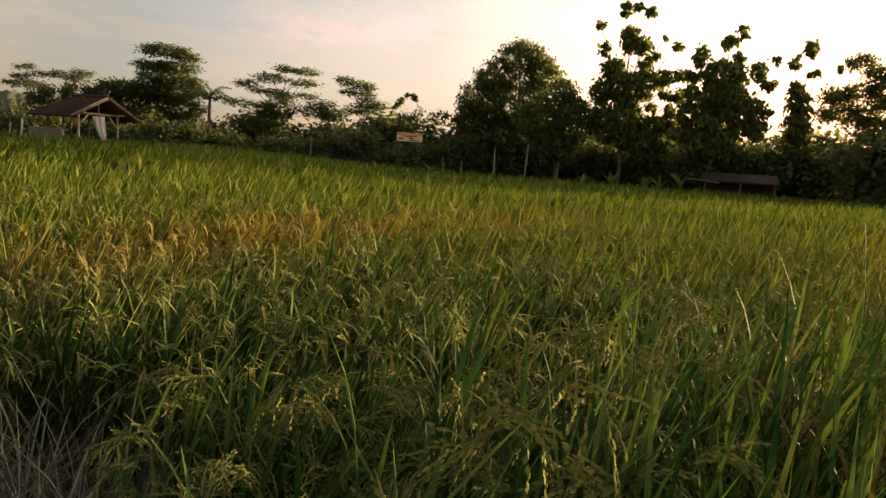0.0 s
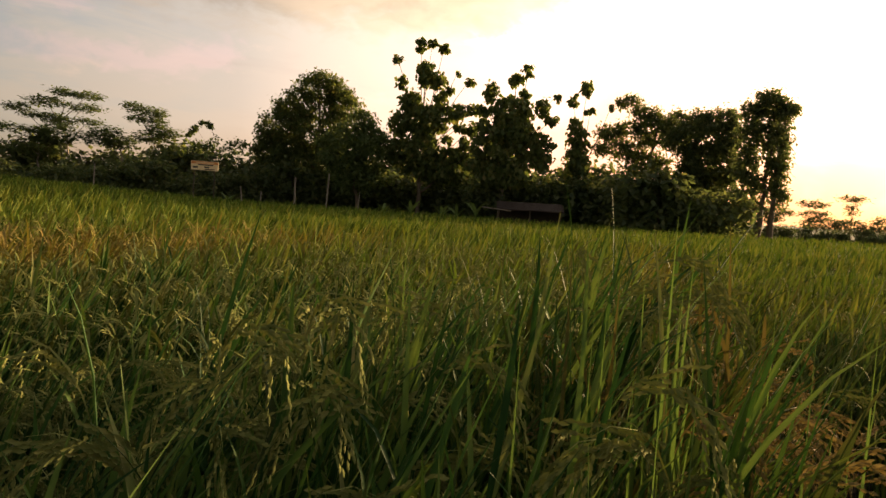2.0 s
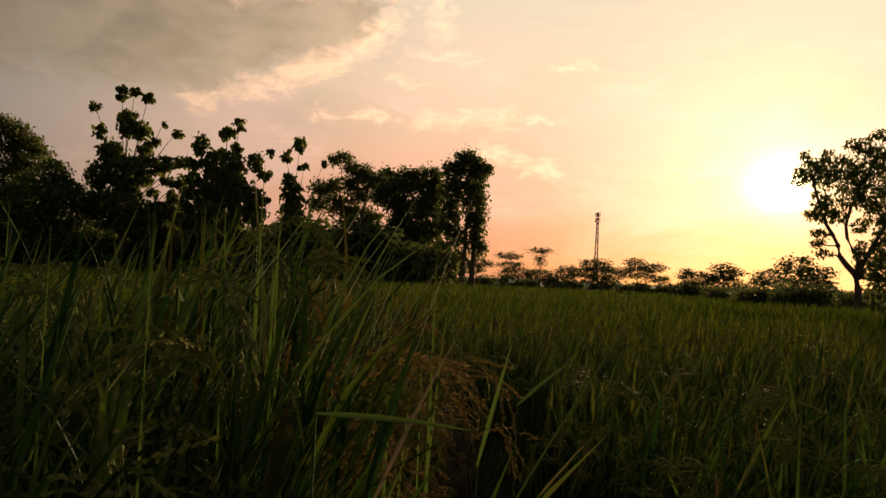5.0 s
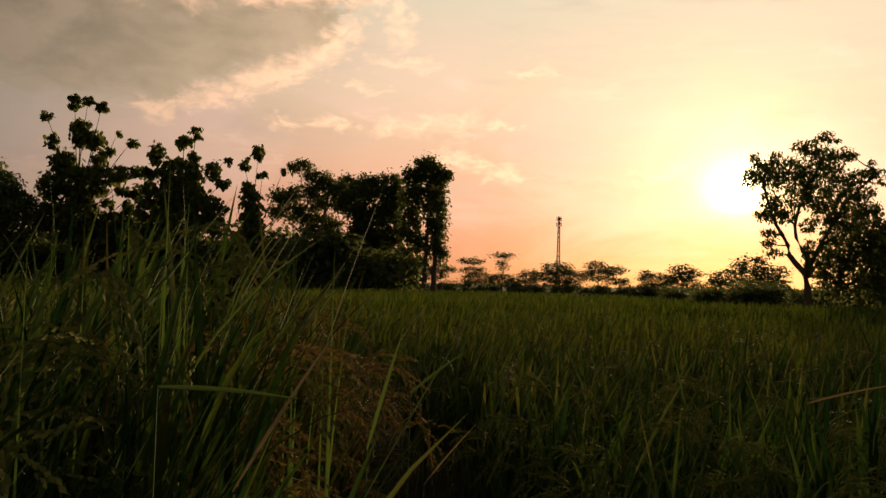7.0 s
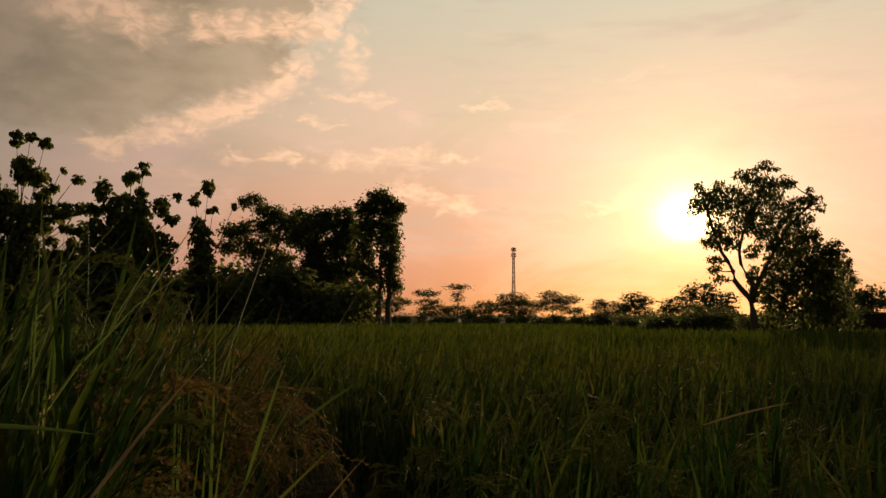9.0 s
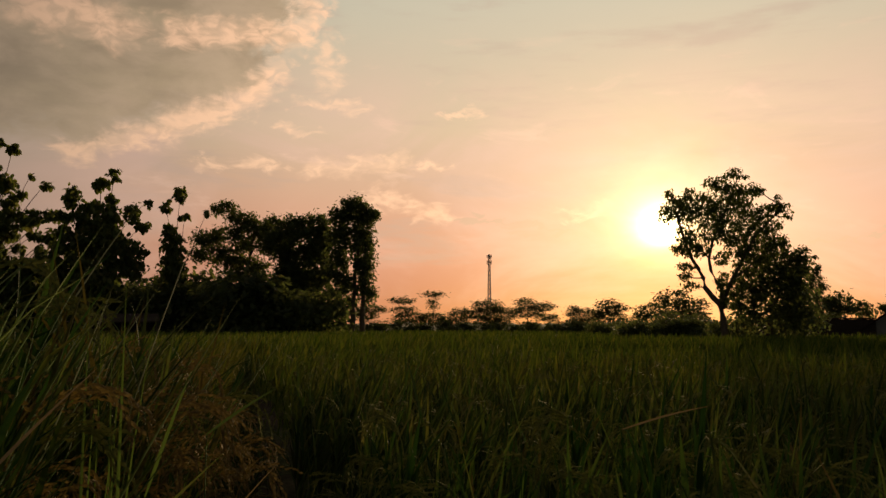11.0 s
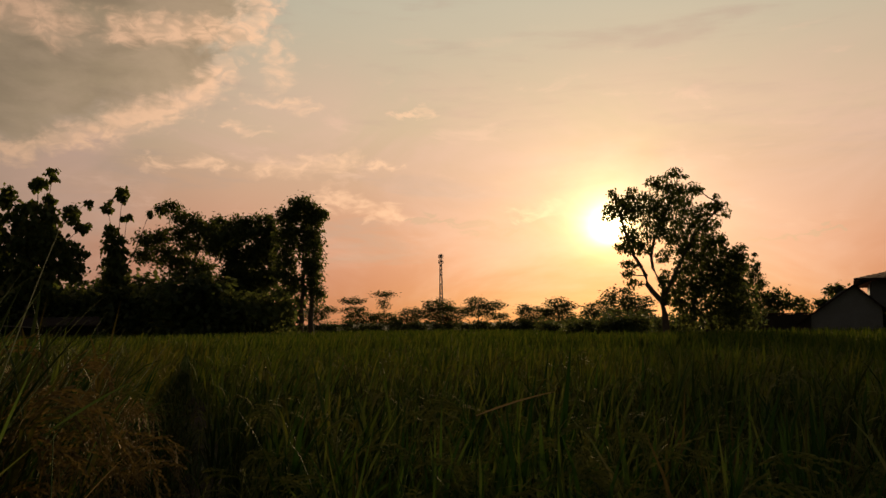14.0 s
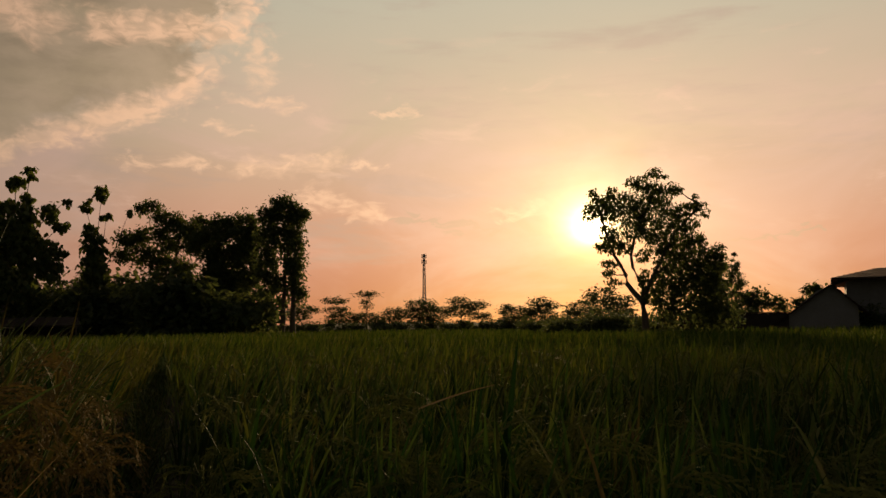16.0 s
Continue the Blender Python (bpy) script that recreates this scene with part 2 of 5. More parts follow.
GRAIN = leaf_material("rice_grain", [(0.0, (0.10, 0.125, 0.036)), (0.5, (0.155, 0.172, 0.052)), (1.0, (0.235, 0.24, 0.082))], (0.26, 0.19, 0.06), 0.06, 0.75, 0.03)
GRAIN_GOLD = leaf_material("golden_rice_grain", [(0.0, (0.115, 0.09, 0.034)), (0.5, (0.19, 0.14, 0.055)), (1.0, (0.31, 0.23, 0.10))], None, 0.12, 0.55, 0.1)
STRAW = leaf_material("dry_grey_straw", [(0.0, (0.05, 0.050, 0.034)), (0.5, (0.15, 0.148, 0.105)), (0.85, (0.33, 0.325, 0.24)), (1.0, (0.46, 0.45, 0.36))], None, 0.1, 0.7)
TEAK_LEAF = leaf_material("teak_leaf", [(0.0, (0.060, 0.088, 0.032)), (0.5, (0.105, 0.145, 0.045)), (0.9, (0.180, 0.200, 0.070)), (1.0, (0.28, 0.21, 0.09))], None, 0.42)
FINE_LEAF = leaf_material("fine_leaf", [(0.0, (0.062, 0.095, 0.038)), (0.6, (0.115, 0.165, 0.058)), (1.0, (0.180, 0.215, 0.080))], None, 0.4)
SHRUB_LEAF = leaf_material("shrub_leaf", [(0.0, (0.055, 0.080, 0.040)), (0.6, (0.105, 0.142, 0.062)), (0.95, (0.18, 0.20, 0.085)), (1.0, (0.29, 0.25, 0.12))], None, 0.5)
FRESH_LEAF = leaf_material("fresh_grass_leaf", [(0.0, (0.04, 0.085, 0.02)), (0.5, (0.07, 0.125, 0.032)), (1.0, (0.115, 0.17, 0.05))], None, 0.3)
DRY_LEAF = leaf_material("dry_leaf", [(0.0, (0.16, 0.11, 0.06)), (1.0, (0.34, 0.26, 0.15))], None, 0.2)
BANANA_LEAF = leaf_material("banana_leaf", [(0.0, (0.10, 0.19, 0.05)), (1.0, (0.22, 0.28, 0.09))], None, 0.4)


def bark_build(dark, light):
    def build(g):
        co = g.node("ShaderNodeTexCoord").outputs["Object"]
        m = g.node("ShaderNodeMapping")
        g.put(m.inputs[0], co)
        m.inputs["Scale"].default_value = (6, 6, 1.2)
        n = g.noise(m.outputs[0], 3.0, 6.0, 0.65)
        return principled(g, g.ramp(n, [(0.25, dark), (0.75, light)]), 0.85, n, 0.5, 0.03)
    return build


BARK = surface("bark", bark_build((0.06, 0.045, 0.03), (0.18, 0.14, 0.10)))
PALE_BARK = surface("pale_bark", bark_build((0.16, 0.13, 0.10), (0.36, 0.31, 0.24)))
OLD_WOOD = surface("weathered_wood", bark_build((0.20, 0.16, 0.12), (0.46, 0.40, 0.32)))


def ground_build(g):
    co = g.node("ShaderNodeTexCoord").outputs["Object"]
    big, small = g.noise(co, 0.35, 4.0), g.noise(co, 14.0, 6.0, 0.65)
    soil = g.ramp(small, [(0.3, (0.026, 0.019, 0.012)), (0.7, (0.075, 0.056, 0.034))])
    weed = g.ramp(small, [(0.3, (0.03, 0.05, 0.014)), (0.7, (0.09, 0.11, 0.03))])
    return principled(g, g.mix(g.step(big, 0.42, 0.58), soil, weed), 0.95, small, 0.6, 0.04, gloss=0.1)


def canopy_build(g):
    co = g.node("ShaderNodeTexCoord").outputs["Object"]
    fine, mid, big = g.noise(co, 22.0, 5.0, 0.7), g.noise(co, 2.2, 4.0), g.noise(co, 0.28, 3.0)
    green = g.ramp(fine, [(0.25, (0.04, 0.08, 0.012)), (0.5, (0.10, 0.15, 0.024)), (0.8, (0.17, 0.20, 0.04))])
    gold = g.ramp(fine, [(0.25, (0.06, 0.06, 0.016)), (0.5, (0.14, 0.13, 0.03)), (0.8, (0.21, 0.18, 0.055))])
    tint = g.math("ADD", g.math("MULTIPLY", big, 0.7), g.math("MULTIPLY", mid, 0.3))
    return principled(g, g.mix(g.step(tint, 0.48, 0.66), green, gold), 0.9, fine, 1.0, 0.08, gloss=0.03)


GROUND, CANOPY = surface("damp_soil", ground_build), surface("rice_canopy", canopy_build)


def plain_build(dark, light, scale=3.0, rough=0.7, bump=0.3, metal=0.0):
    def build(g):
        co = g.node("ShaderNodeTexCoord").outputs["Object"]
        n = g.math("ADD", g.math("MULTIPLY", g.noise(co, scale, 6.0, 0.65), 0.6), g.math("MULTIPLY", g.noise(co, scale * 9, 4.0), 0.4))
        return principled(g, g.ramp(n, [(0.3, dark), (0.7, light)]), rough, n, bump, 0.02, metal)
    return build


ROOF_TILE = surface("clay_roof_tile", plain_build((0.022, 0.013, 0.010), (0.080, 0.036, 0.026), 3.0, 0.85))
THATCH = surface("dark_thatch", plain_build((0.025, 0.018, 0.014), (0.065, 0.045, 0.032), 4.0, 0.95))
PLASTER = surface("grey_plaster", plain_build((0.20, 0.19, 0.175), (0.33, 0.31, 0.29), 1.5, 0.85))
CONCRETE = surface("stained_concrete", plain_build((0.16, 0.145, 0.12), (0.31, 0.28, 0.23), 2.5, 0.9))
CLOTH = surface("white_cloth", plain_build((0.74, 0.73, 0.70), (0.86, 0.85, 0.83), 5.0, 0.9))
SIGN_CREAM = surface("cream_sign_paint", plain_build((0.80, 0.62, 0.32), (0.86, 0.70, 0.42), 4.0, 0.5, 0.05))
SIGN_RED = surface("orange_sign_paint", plain_build((0.60, 0.20, 0.05), (0.72, 0.30, 0.08), 4.0, 0.5, 0.05))
SIGN_DARK = surface("black_sign_paint", plain_build((0.03, 0.03, 0.03), (0.06, 0.05, 0.05), 4.0, 0.5, 0.05))
STEEL = surface("galvanised_steel", plain_build((0.25, 0.25, 0.26), (0.42, 0.42, 0.43), 3.0, 0.5, 0.1, 0.7))
TARP = surface("brown_tarpaulin", plain_build((0.045, 0.032, 0.027), (0.10, 0.07, 0.056), 1.2, 0.8))
HILL = surface("wooded_hill", plain_build((0.03, 0.045, 0.02), (0.07, 0.085, 0.04), 0.08, 0.95))

# ---- mesh tools ----


def mesh_of(name, verts, faces, material, attrs=None):
    """A mesh from arrays: verts (n, 3) and a list of face arrays, each (m, corners)."""
    me = bpy.data.meshes.new(name)
    verts = np.asarray(verts, np.float32).reshape(-1, 3)
    faces = [np.asarray(f, np.int32) for f in faces if len(f)]
    loops = np.concatenate([f.ravel() for f in faces])
    sizes = np.concatenate([np.full(len(f), f.shape[1], np.int32) for f in faces])
    me.vertices.add(len(verts))
    me.vertices.foreach_set("co", verts.ravel())
    me.loops.add(len(loops))
    me.loops.foreach_set("vertex_index", loops)
    me.polygons.add(len(sizes))
    me.polygons.foreach_set("loop_start", np.concatenate([[0], np.cumsum(sizes)[:-1]]).astype(np.int32))
    for key, values in (attrs or {}).items():
        me.attributes.new(key, "FLOAT", "POINT").data.foreach_set("value", np.asarray(values, np.float32))
    me.update(calc_edges=True)
    me.materials.append(material)
    return me


def empty(name, m):
    ob = new(name)
    ob.matrix_world = m
    return ob


def part(name, me, parent, label="", m=None):
    """One mesh object under a thing or a part. me: a mesh, or (bmesh, material)."""
    if isinstance(me, tuple):
        bm, material = me
        me = bpy.data.meshes.new(name)
        bm.to_mesh(me)
        bm.free()
        me.materials.append(material)
    ob = new(name, me)
    ob.parent = parent
    if m is not None:
        ob.matrix_local = m
    return tagged(ob, label) if label else ob


def box_bm(sx, sy, sz, bevel=0.01, centre=(0, 0, 0)):
    bm = bmesh.new()
    bmesh.ops.create_cube(bm, size=1)
    bmesh.ops.scale(bm, vec=(sx, sy, sz), verts=bm.verts)
    if bevel:
        bmesh.ops.bevel(bm, geom=list(bm.edges), offset=bevel, segments=1, affect="EDGES")
    bmesh.ops.translate(bm, vec=centre, verts=bm.verts)
    return bm


def tube(points, radii, sides=7):
    """Verts and quads of a tapered tube along points."""
    points = [Vector(p) for p in points]
    verts, faces = [], []
    for i, (p, r) in enumerate(zip(points, radii)):
        d = (points[min(i + 1, len(points) - 1)] - points[max(i - 1, 0)]).normalized()
        a = d.orthogonal().normalized() if abs(d.z) < 0.95 else Vector((1, 0, 0)).cross(d).normalized()
        b = d.cross(a)
        for k in range(sides):
            t = math.tau * k / sides
            verts.append(p + (a * math.cos(t) + b * math.sin(t)) * r)
    for i in range(len(points) - 1):
        for k in range(sides):
            j = (k + 1) % sides
            faces.append((i * sides + k, i * sides + j, (i + 1) * sides + j, (i + 1) * sides + k))
    return np.array([tuple(v) for v in verts]), np.array(faces)


def tube_mesh(name, points, radii, material, sides=7):
    v, f = tube(points, radii, sides)
    return mesh_of(name, v, [f], material)


def beam_mesh(name, a, b, w, material):
    """A squared beam from a to b."""
    v, f = tube([a, b], [w * 0.7, w * 0.7], 4)
    return mesh_of(name, v, [f, np.array([[3, 2, 1, 0], [4, 5, 6, 7]])], material)


class Heap:
    """Gathers many small pieces into one mesh."""

    def __init__(self):
        self.verts, self.faces, self.ripe, self.count = [], {}, [], 0

    def add(self, verts, faces, ripe=0.0):
        verts = np.asarray(verts).reshape(-1, 3)
        self.verts.append(verts)
        self.ripe.append(np.broadcast_to(np.asarray(ripe, float), (len(verts),)))
        faces = faces if isinstance(faces, list) else [faces]
        for f in faces:
            self.faces.setdefault(f.shape[1], []).append(f + self.count)
        self.count += len(verts)

    def mesh(self, name, material):
        return mesh_of(name, np.concatenate(self.verts), [np.concatenate(f) for f in self.faces.values()], material, {"ripe": np.concatenate(self.ripe)})


def blades(rng, base, azimuth, lean, bend, length, width, levels=5, fold=True, ripe=0.0, heap=None, push=(0.0, 0.0)):
    """Grass blades that rise from base, lean and bend over towards azimuth, and taper to a point."""
    n = len(base)
    s = np.linspace(0, 1, levels)
    theta = lean[:, None] + bend[:, None] * s[None, :] ** 1.6
    step = length[:, None] / (levels - 1)
    mid = (theta[:, 1:] + theta[:, :-1]) / 2
    out = np.concatenate([np.zeros((n, 1)), np.cumsum(np.sin(mid) * step, 1)], 1)
    up = np.concatenate([np.zeros((n, 1)), np.cumsum(np.cos(mid) * step, 1)], 1)
    ca, sa = np.cos(azimuth)[:, None], np.sin(azimuth)[:, None]
    ctr = np.stack([base[:, 0:1] + out * ca + push[0] * up, base[:, 1:2] + out * sa + push[1] * up, base[:, 2:3] + up], -1)
    prof = np.minimum(1.0, 0.45 + 1.6 * s) * (1 - s ** 2.6)
    prof[-1] = 0.03
    w = width[:, None] * prof[None, :] / 2
    twist = rng.uniform(-0.7, 0.7, (n, 1)) * s[None, :] + rng.uniform(-0.3, 0.3, (n, 1))
    side = np.stack([-sa * np.cos(twist), ca * np.cos(twist), np.sin(twist)], -1)
    cols = 3 if fold else 2
    verts = np.zeros((n, levels, cols, 3))
    verts[:, :, 0], verts[:, :, -1] = ctr - side * w[..., None], ctr + side * w[..., None]
    if fold:
        inward = np.stack([np.cos(theta) * ca, np.cos(theta) * sa, -np.sin(theta)], -1)
        verts[:, :, 1] = ctr + inward * w[..., None] * 0.35
    grid = np.arange(levels * cols).reshape(levels, cols)
    quad = np.stack([grid[:-1, :-1], grid[:-1, 1:], grid[1:, 1:], grid[1:, :-1]], -1).reshape(-1, 4)
    faces = (quad[None] + (np.arange(n) * levels * cols)[:, None, None]).reshape(-1, 4)
    r = np.repeat(np.broadcast_to(np.asarray(ripe, float), (n,)), levels * cols)
    heap.add(verts, faces, r)


GRAIN_SHAPE = np.array([[0, 0, 0], [0.35, 0, 0.5], [-0.15, 0.5, 0.5], [-0.15, -0.5, 0.5], [0, 0, 1]])
GRAIN_FACES = np.array([[0, 1, 2], [0, 3, 1], [4, 2, 1], [4, 1, 3]])


def grains(at, way, size, fat, heap, ripe=0.0):
    """Rice grains: small pointed husks at the places given."""
    n = len(at)
    way = way / np.linalg.norm(way, axis=1, keepdims=True)
    a = np.cross(way, [0.31, 0.52, 0.79])
    a /= np.linalg.norm(a, axis=1, keepdims=True)
    b = np.cross(way, a)
    g = GRAIN_SHAPE
    verts = at[:, None] + (a[:, None] * g[None, :, 0:1] + b[:, None] * g[None, :, 1:2]) * fat + way[:, None] * g[None, :, 2:3] * size
    faces = (GRAIN_FACES[None] + (np.arange(n) * 5)[:, None, None]).reshape(-1, 3)
    heap.add(verts, faces, np.repeat(np.broadcast_to(np.asarray(ripe, float), (n,)), 5))


def panicle(rng, root, azimuth, heap, length=0.22, strings=10, per=11, droop=2.2, grain=0.0135, fat=0.0056, ripe=0.0, plain=False):
    """A bowed ear: a stalk that arches over, with strings of grains that hang from it like a comb. plain: strings as ribbons, for ears farther off."""
    lean, root = rng.uniform(0.1, 0.4), np.array(root)
    s = np.linspace(0, 1, 12)
    theta = lean + droop * s ** 1.3
    way = np.stack([np.sin(theta) * math.cos(azimuth), np.sin(theta) * math.sin(azimuth), np.cos(theta)], -1)
    spine = root + np.cumsum(way, 0) * length / 12
    blades(rng, root[None], np.array([azimuth]), np.array([lean]), np.array([droop]), np.array([length]), np.array([0.004 if not plain else fat]), 6, False, ripe, heap)
    at = np.linspace(2, 11, strings).astype(int)
    az = azimuth + rng.normal(0, 0.5, strings)
    down = np.minimum(theta[at] + rng.uniform(0.1, 0.7, strings), 2.9)
    reach = length * rng.uniform(0.28, 0.5, strings)
    foot = spine[at] + rng.normal(0, 0.003, (strings, 3))
    if plain:
        blades(rng, foot, az, down, np.full(strings, 0.25), reach, np.full(strings, fat), 3, False, ripe, heap)
        return
    k = np.linspace(0.1, 1, per)
    turn = np.minimum(down[:, None] + 0.35 * k[None, :], 3.0)
    d = np.stack([np.sin(turn) * np.cos(az)[:, None], np.sin(turn) * np.sin(az)[:, None], np.cos(turn)], -1)
    pts = foot[:, None] + np.cumsum(d, 1) * (reach / per)[:, None, None]
    grains((pts + rng.normal(0, 0.0015, pts.shape)).reshape(-1, 3), (d + rng.normal(0, 0.09, d.shape)).reshape(-1, 3), grain, fat, heap, ripe)


# ---- ground and far land ----
EYE = Vector((0.35, -0.3, 0))


def bearing(az, d):
    """A place on the ground: degrees clockwise from ahead, metres from the walk's middle."""
    return EYE.x + d * math.sin(radians(az)), EYE.y + d * math.cos(radians(az))


def furrow(x, y):
    """Metres to the right of the middle of the furrow between the two plots, and along it."""
    return (x - 0.53 * y - 1.28) / 1.1317, (0.53 * x + y) / 1.1317


def from_furrow(p, q):
    return 1.28 * 0.7808 + p * 0.8836 + q * 0.4683, -1.28 * 0.4138 - p * 0.4683 + q * 0.8836


def lift(x, y):
    """The land rises gently towards the hut."""
    az, r = math.degrees(math.atan2(x - EYE.x, y - EYE.y)), math.hypot(x - EYE.x, y - EYE.y)
    a, b = min(1, max(0, (2 - az) / 24)), min(1, max(0, (r - 7) / 24))
    if az < -100:
        a *= max(0, (180 + az) / 80)
    return 0.52 * a * a * (3 - 2 * a) * b * b * (3 - 2 * b) * (1 if r < 80 else max(0, 1 - (r - 80) / 60))


def make_ground():
    rings = [0.0] + [0.4 * 1.16 ** k for k in range(56)]
    verts, faces = [], []
    spokes = 180
    for r in rings:
        for k in range(spokes):
            x, y = bearing(k * 360 / spokes, r)
            p, q = furrow(x, y)
            bund = 0.12 * math.exp(-((p + 0.32) / 0.2) ** 2) * (1 if r < 60 else 0)
            lump = 0.03 * noise.noise((x * 3, y * 3, 0)) if r < 30 else 0.25 * noise.noise((x * 0.05, y * 0.05, 0)) * min(1, r / 80)
            verts.append((x, y, bund + lump + lift(x, y)))
    for i in range(len(rings) - 1):
        for k in range(spokes):
            j = (k + 1) % spokes
            faces.append((i * spokes + k, (i + 1) * spokes + k, (i + 1) * spokes + j, i * spokes + j))
    tagged(new("ground", mesh_of("ground", verts, [np.array(faces)], GROUND)), "damp dark soil with low weeds and an earth bund", "ground", kind="structure")


def field_end(az):
    """How far the rice reaches at this bearing."""
    if az < -60 or az > 110:
        return 34.0
    far = 47.0
    if az < -15:
        far = 47 - 17 * min(1, (-15 - az) / 6)
    if az > 33:
        far = 47 + 20 * min(1, (az - 33) / 8)
    if az > 50:
        far = 67 - 40 * min(1, (az - 50) / 6)
    if az > 64:
        far = 27 + 13 * min(1, (az - 64) / 6)
    return far


def make_canopy():
    """The closed surface of leaf tips, where single plants can no longer be told apart."""
    azs = np.concatenate([np.arange(-180, -60, 3.0), np.arange(-60, 110, 0.75), np.arange(110, 180.1, 3.0)])
    steps = np.linspace(0, 1, 130)
    rng = np.random.default_rng(5)
    verts = []
    for az in azs:
        far = field_end(az)
        for s in steps:
            r = 12.0 * (far / 12.0) ** s
            x, y = bearing(az, r)
            p, q = furrow(x, y)
            rise = min(1, max(0, (r - 12) / 5))
            dip = 0.62 * math.exp(-((p + 0.15) / 0.42) ** 4) * max(0, min(1, (27 - r) / 9))
            verts.append((x, y, -0.12 + (0.8 - dip) * rise * rise * (3 - 2 * rise) + lift(x, y) + rise * (0.05 * noise.noise((x * 0.8, y * 0.8, 0)) + rng.normal(0, 0.02))))
    n, m = len(azs), len(steps)
    grid = np.arange(n * m).reshape(n, m)
    faces = np.stack([grid[:-1, :-1], grid[1:, :-1], grid[1:, 1:], grid[:-1, 1:]], -1).reshape(-1, 4)
    tagged(new("rice_field", mesh_of("rice_field", verts, [faces], CANOPY)), "dense green and yellowing leaf canopy of the paddy field", "rice field", kind="stuff")


def make_hills():
    """A low wooded ridge far behind the trees."""
    rng = np.random.default_rng(3)
    azs = np.arange(-75, 100.1, 0.25)
    verts, rows = [], 14
    for az in azs:
        top = 21 * math.exp(-((az + 38) / 18) ** 2) + 5 + 4 * noise.noise((az * 0.08, 3, 0)) + 1.6 * noise.noise((az * 0.9, 9, 0)) + rng.normal(0, 0.5)
        top *= 0.55 if az > 30 else 1
        for k in range(rows):
            u = k / (rows - 1)
            x, y = bearing(az, 330 + 160 * u)
            verts.append((x, y, max(0, top * math.sin(u * 1.57)) + rng.normal(0, 0.35) - 0.3))
    grid = np.arange(len(azs) * rows).reshape(len(azs), rows)
    faces = np.stack([grid[:-1, :-1], grid[1:, :-1], grid[1:, 1:], grid[:-1, 1:]], -1).reshape(-1, 4)
    tagged(new("backdrop", mesh_of("backdrop", verts, [faces], HILL)), "low wooded ridge on the horizon", "hills", kind="structure")


make_ground()
make_canopy()
make_hills()

# ---- trees ----


def leaf_cloud(rng, blobs, density, length, width, flat=0.0, droop=0.5, clump=9, depth=0.85, spread=0.26, simple=True):
    """Leaves in clumps within the ellipsoids (right, up, half width, half height). flat: leaves lie level; droop: they hang."""
    at = []
    for bx, bz, rx, rz in blobs:
        n = max(3, int(density * rx * rz * math.pi / clump))
        d = rng.normal(0, 1, (n, 3))
        d /= np.linalg.norm(d, axis=1, keepdims=True)
        d *= rng.uniform(0.25, 1.0, (n, 1)) ** 0.45
        ry = min(max(rx, rz) * depth, 2.2)
        c = np.array([bx, 0, bz]) + d * np.array([rx, ry, rz])
        sig = np.array([spread, spread, spread * (0.42 if flat > 0.5 else 0.8)]) * min(1, max(rx, rz) / 0.7)
        at.append((c[:, None] + rng.normal(0, 1, (n, clump, 3)) * sig).reshape(-1, 3))
    at = np.concatenate(at)
    n = len(at)
    az = rng.uniform(0, math.tau, n)
    pitch = rng.normal(-droop, 0.45, n) * (1 - flat) + rng.normal(0, 0.2, n) * flat
    way = np.stack([np.cos(az) * np.cos(pitch), np.sin(az) * np.cos(pitch), np.sin(pitch)], -1)
    side = np.stack([-np.sin(az), np.cos(az), rng.normal(0, 0.35, n)], -1)
    side /= np.linalg.norm(side, axis=1, keepdims=True)
    nor = np.cross(way, side)
    k = rng.uniform(0.6, 1.25, (n, 1))
    l, w = length * k, width * k
    if simple:
        v = np.stack([at, at + way * l * 0.45 + side * w * 0.5 - nor * w * 0.1, at + way * l - nor * w * 0.2, at + way * l * 0.45 - side * w * 0.5 - nor * w * 0.1], 1)
        return v.reshape(-1, 3), np.arange(n * 4).reshape(n, 4)
    v = np.stack([at, at + way * l * 0.35 + side * w * 0.5 - nor * w * 0.12, at + way * l * 0.75 + side * w * 0.38 - nor * w * 0.15, at + way * l - nor * w * 0.25,
                  at + way * l * 0.75 - side * w * 0.38 - nor * w * 0.15, at + way * l * 0.35 - side * w * 0.5 - nor * w * 0.12], 1)
    f = np.array([[0, 1, 2, 3], [0, 3, 4, 5]])
    faces = (f[None] + (np.arange(n) * 6)[:, None, None]).reshape(-1, 4)
    return v.reshape(-1, 3), faces


def facing(x, y):
    """Pose at x, y whose local x runs across the view from the walk."""
    v = (Vector((x, y, 0)) - EYE).normalized()
    return pose(x, y, 0, 0, 0, math.degrees(math.atan2(-v.x, v.y)))


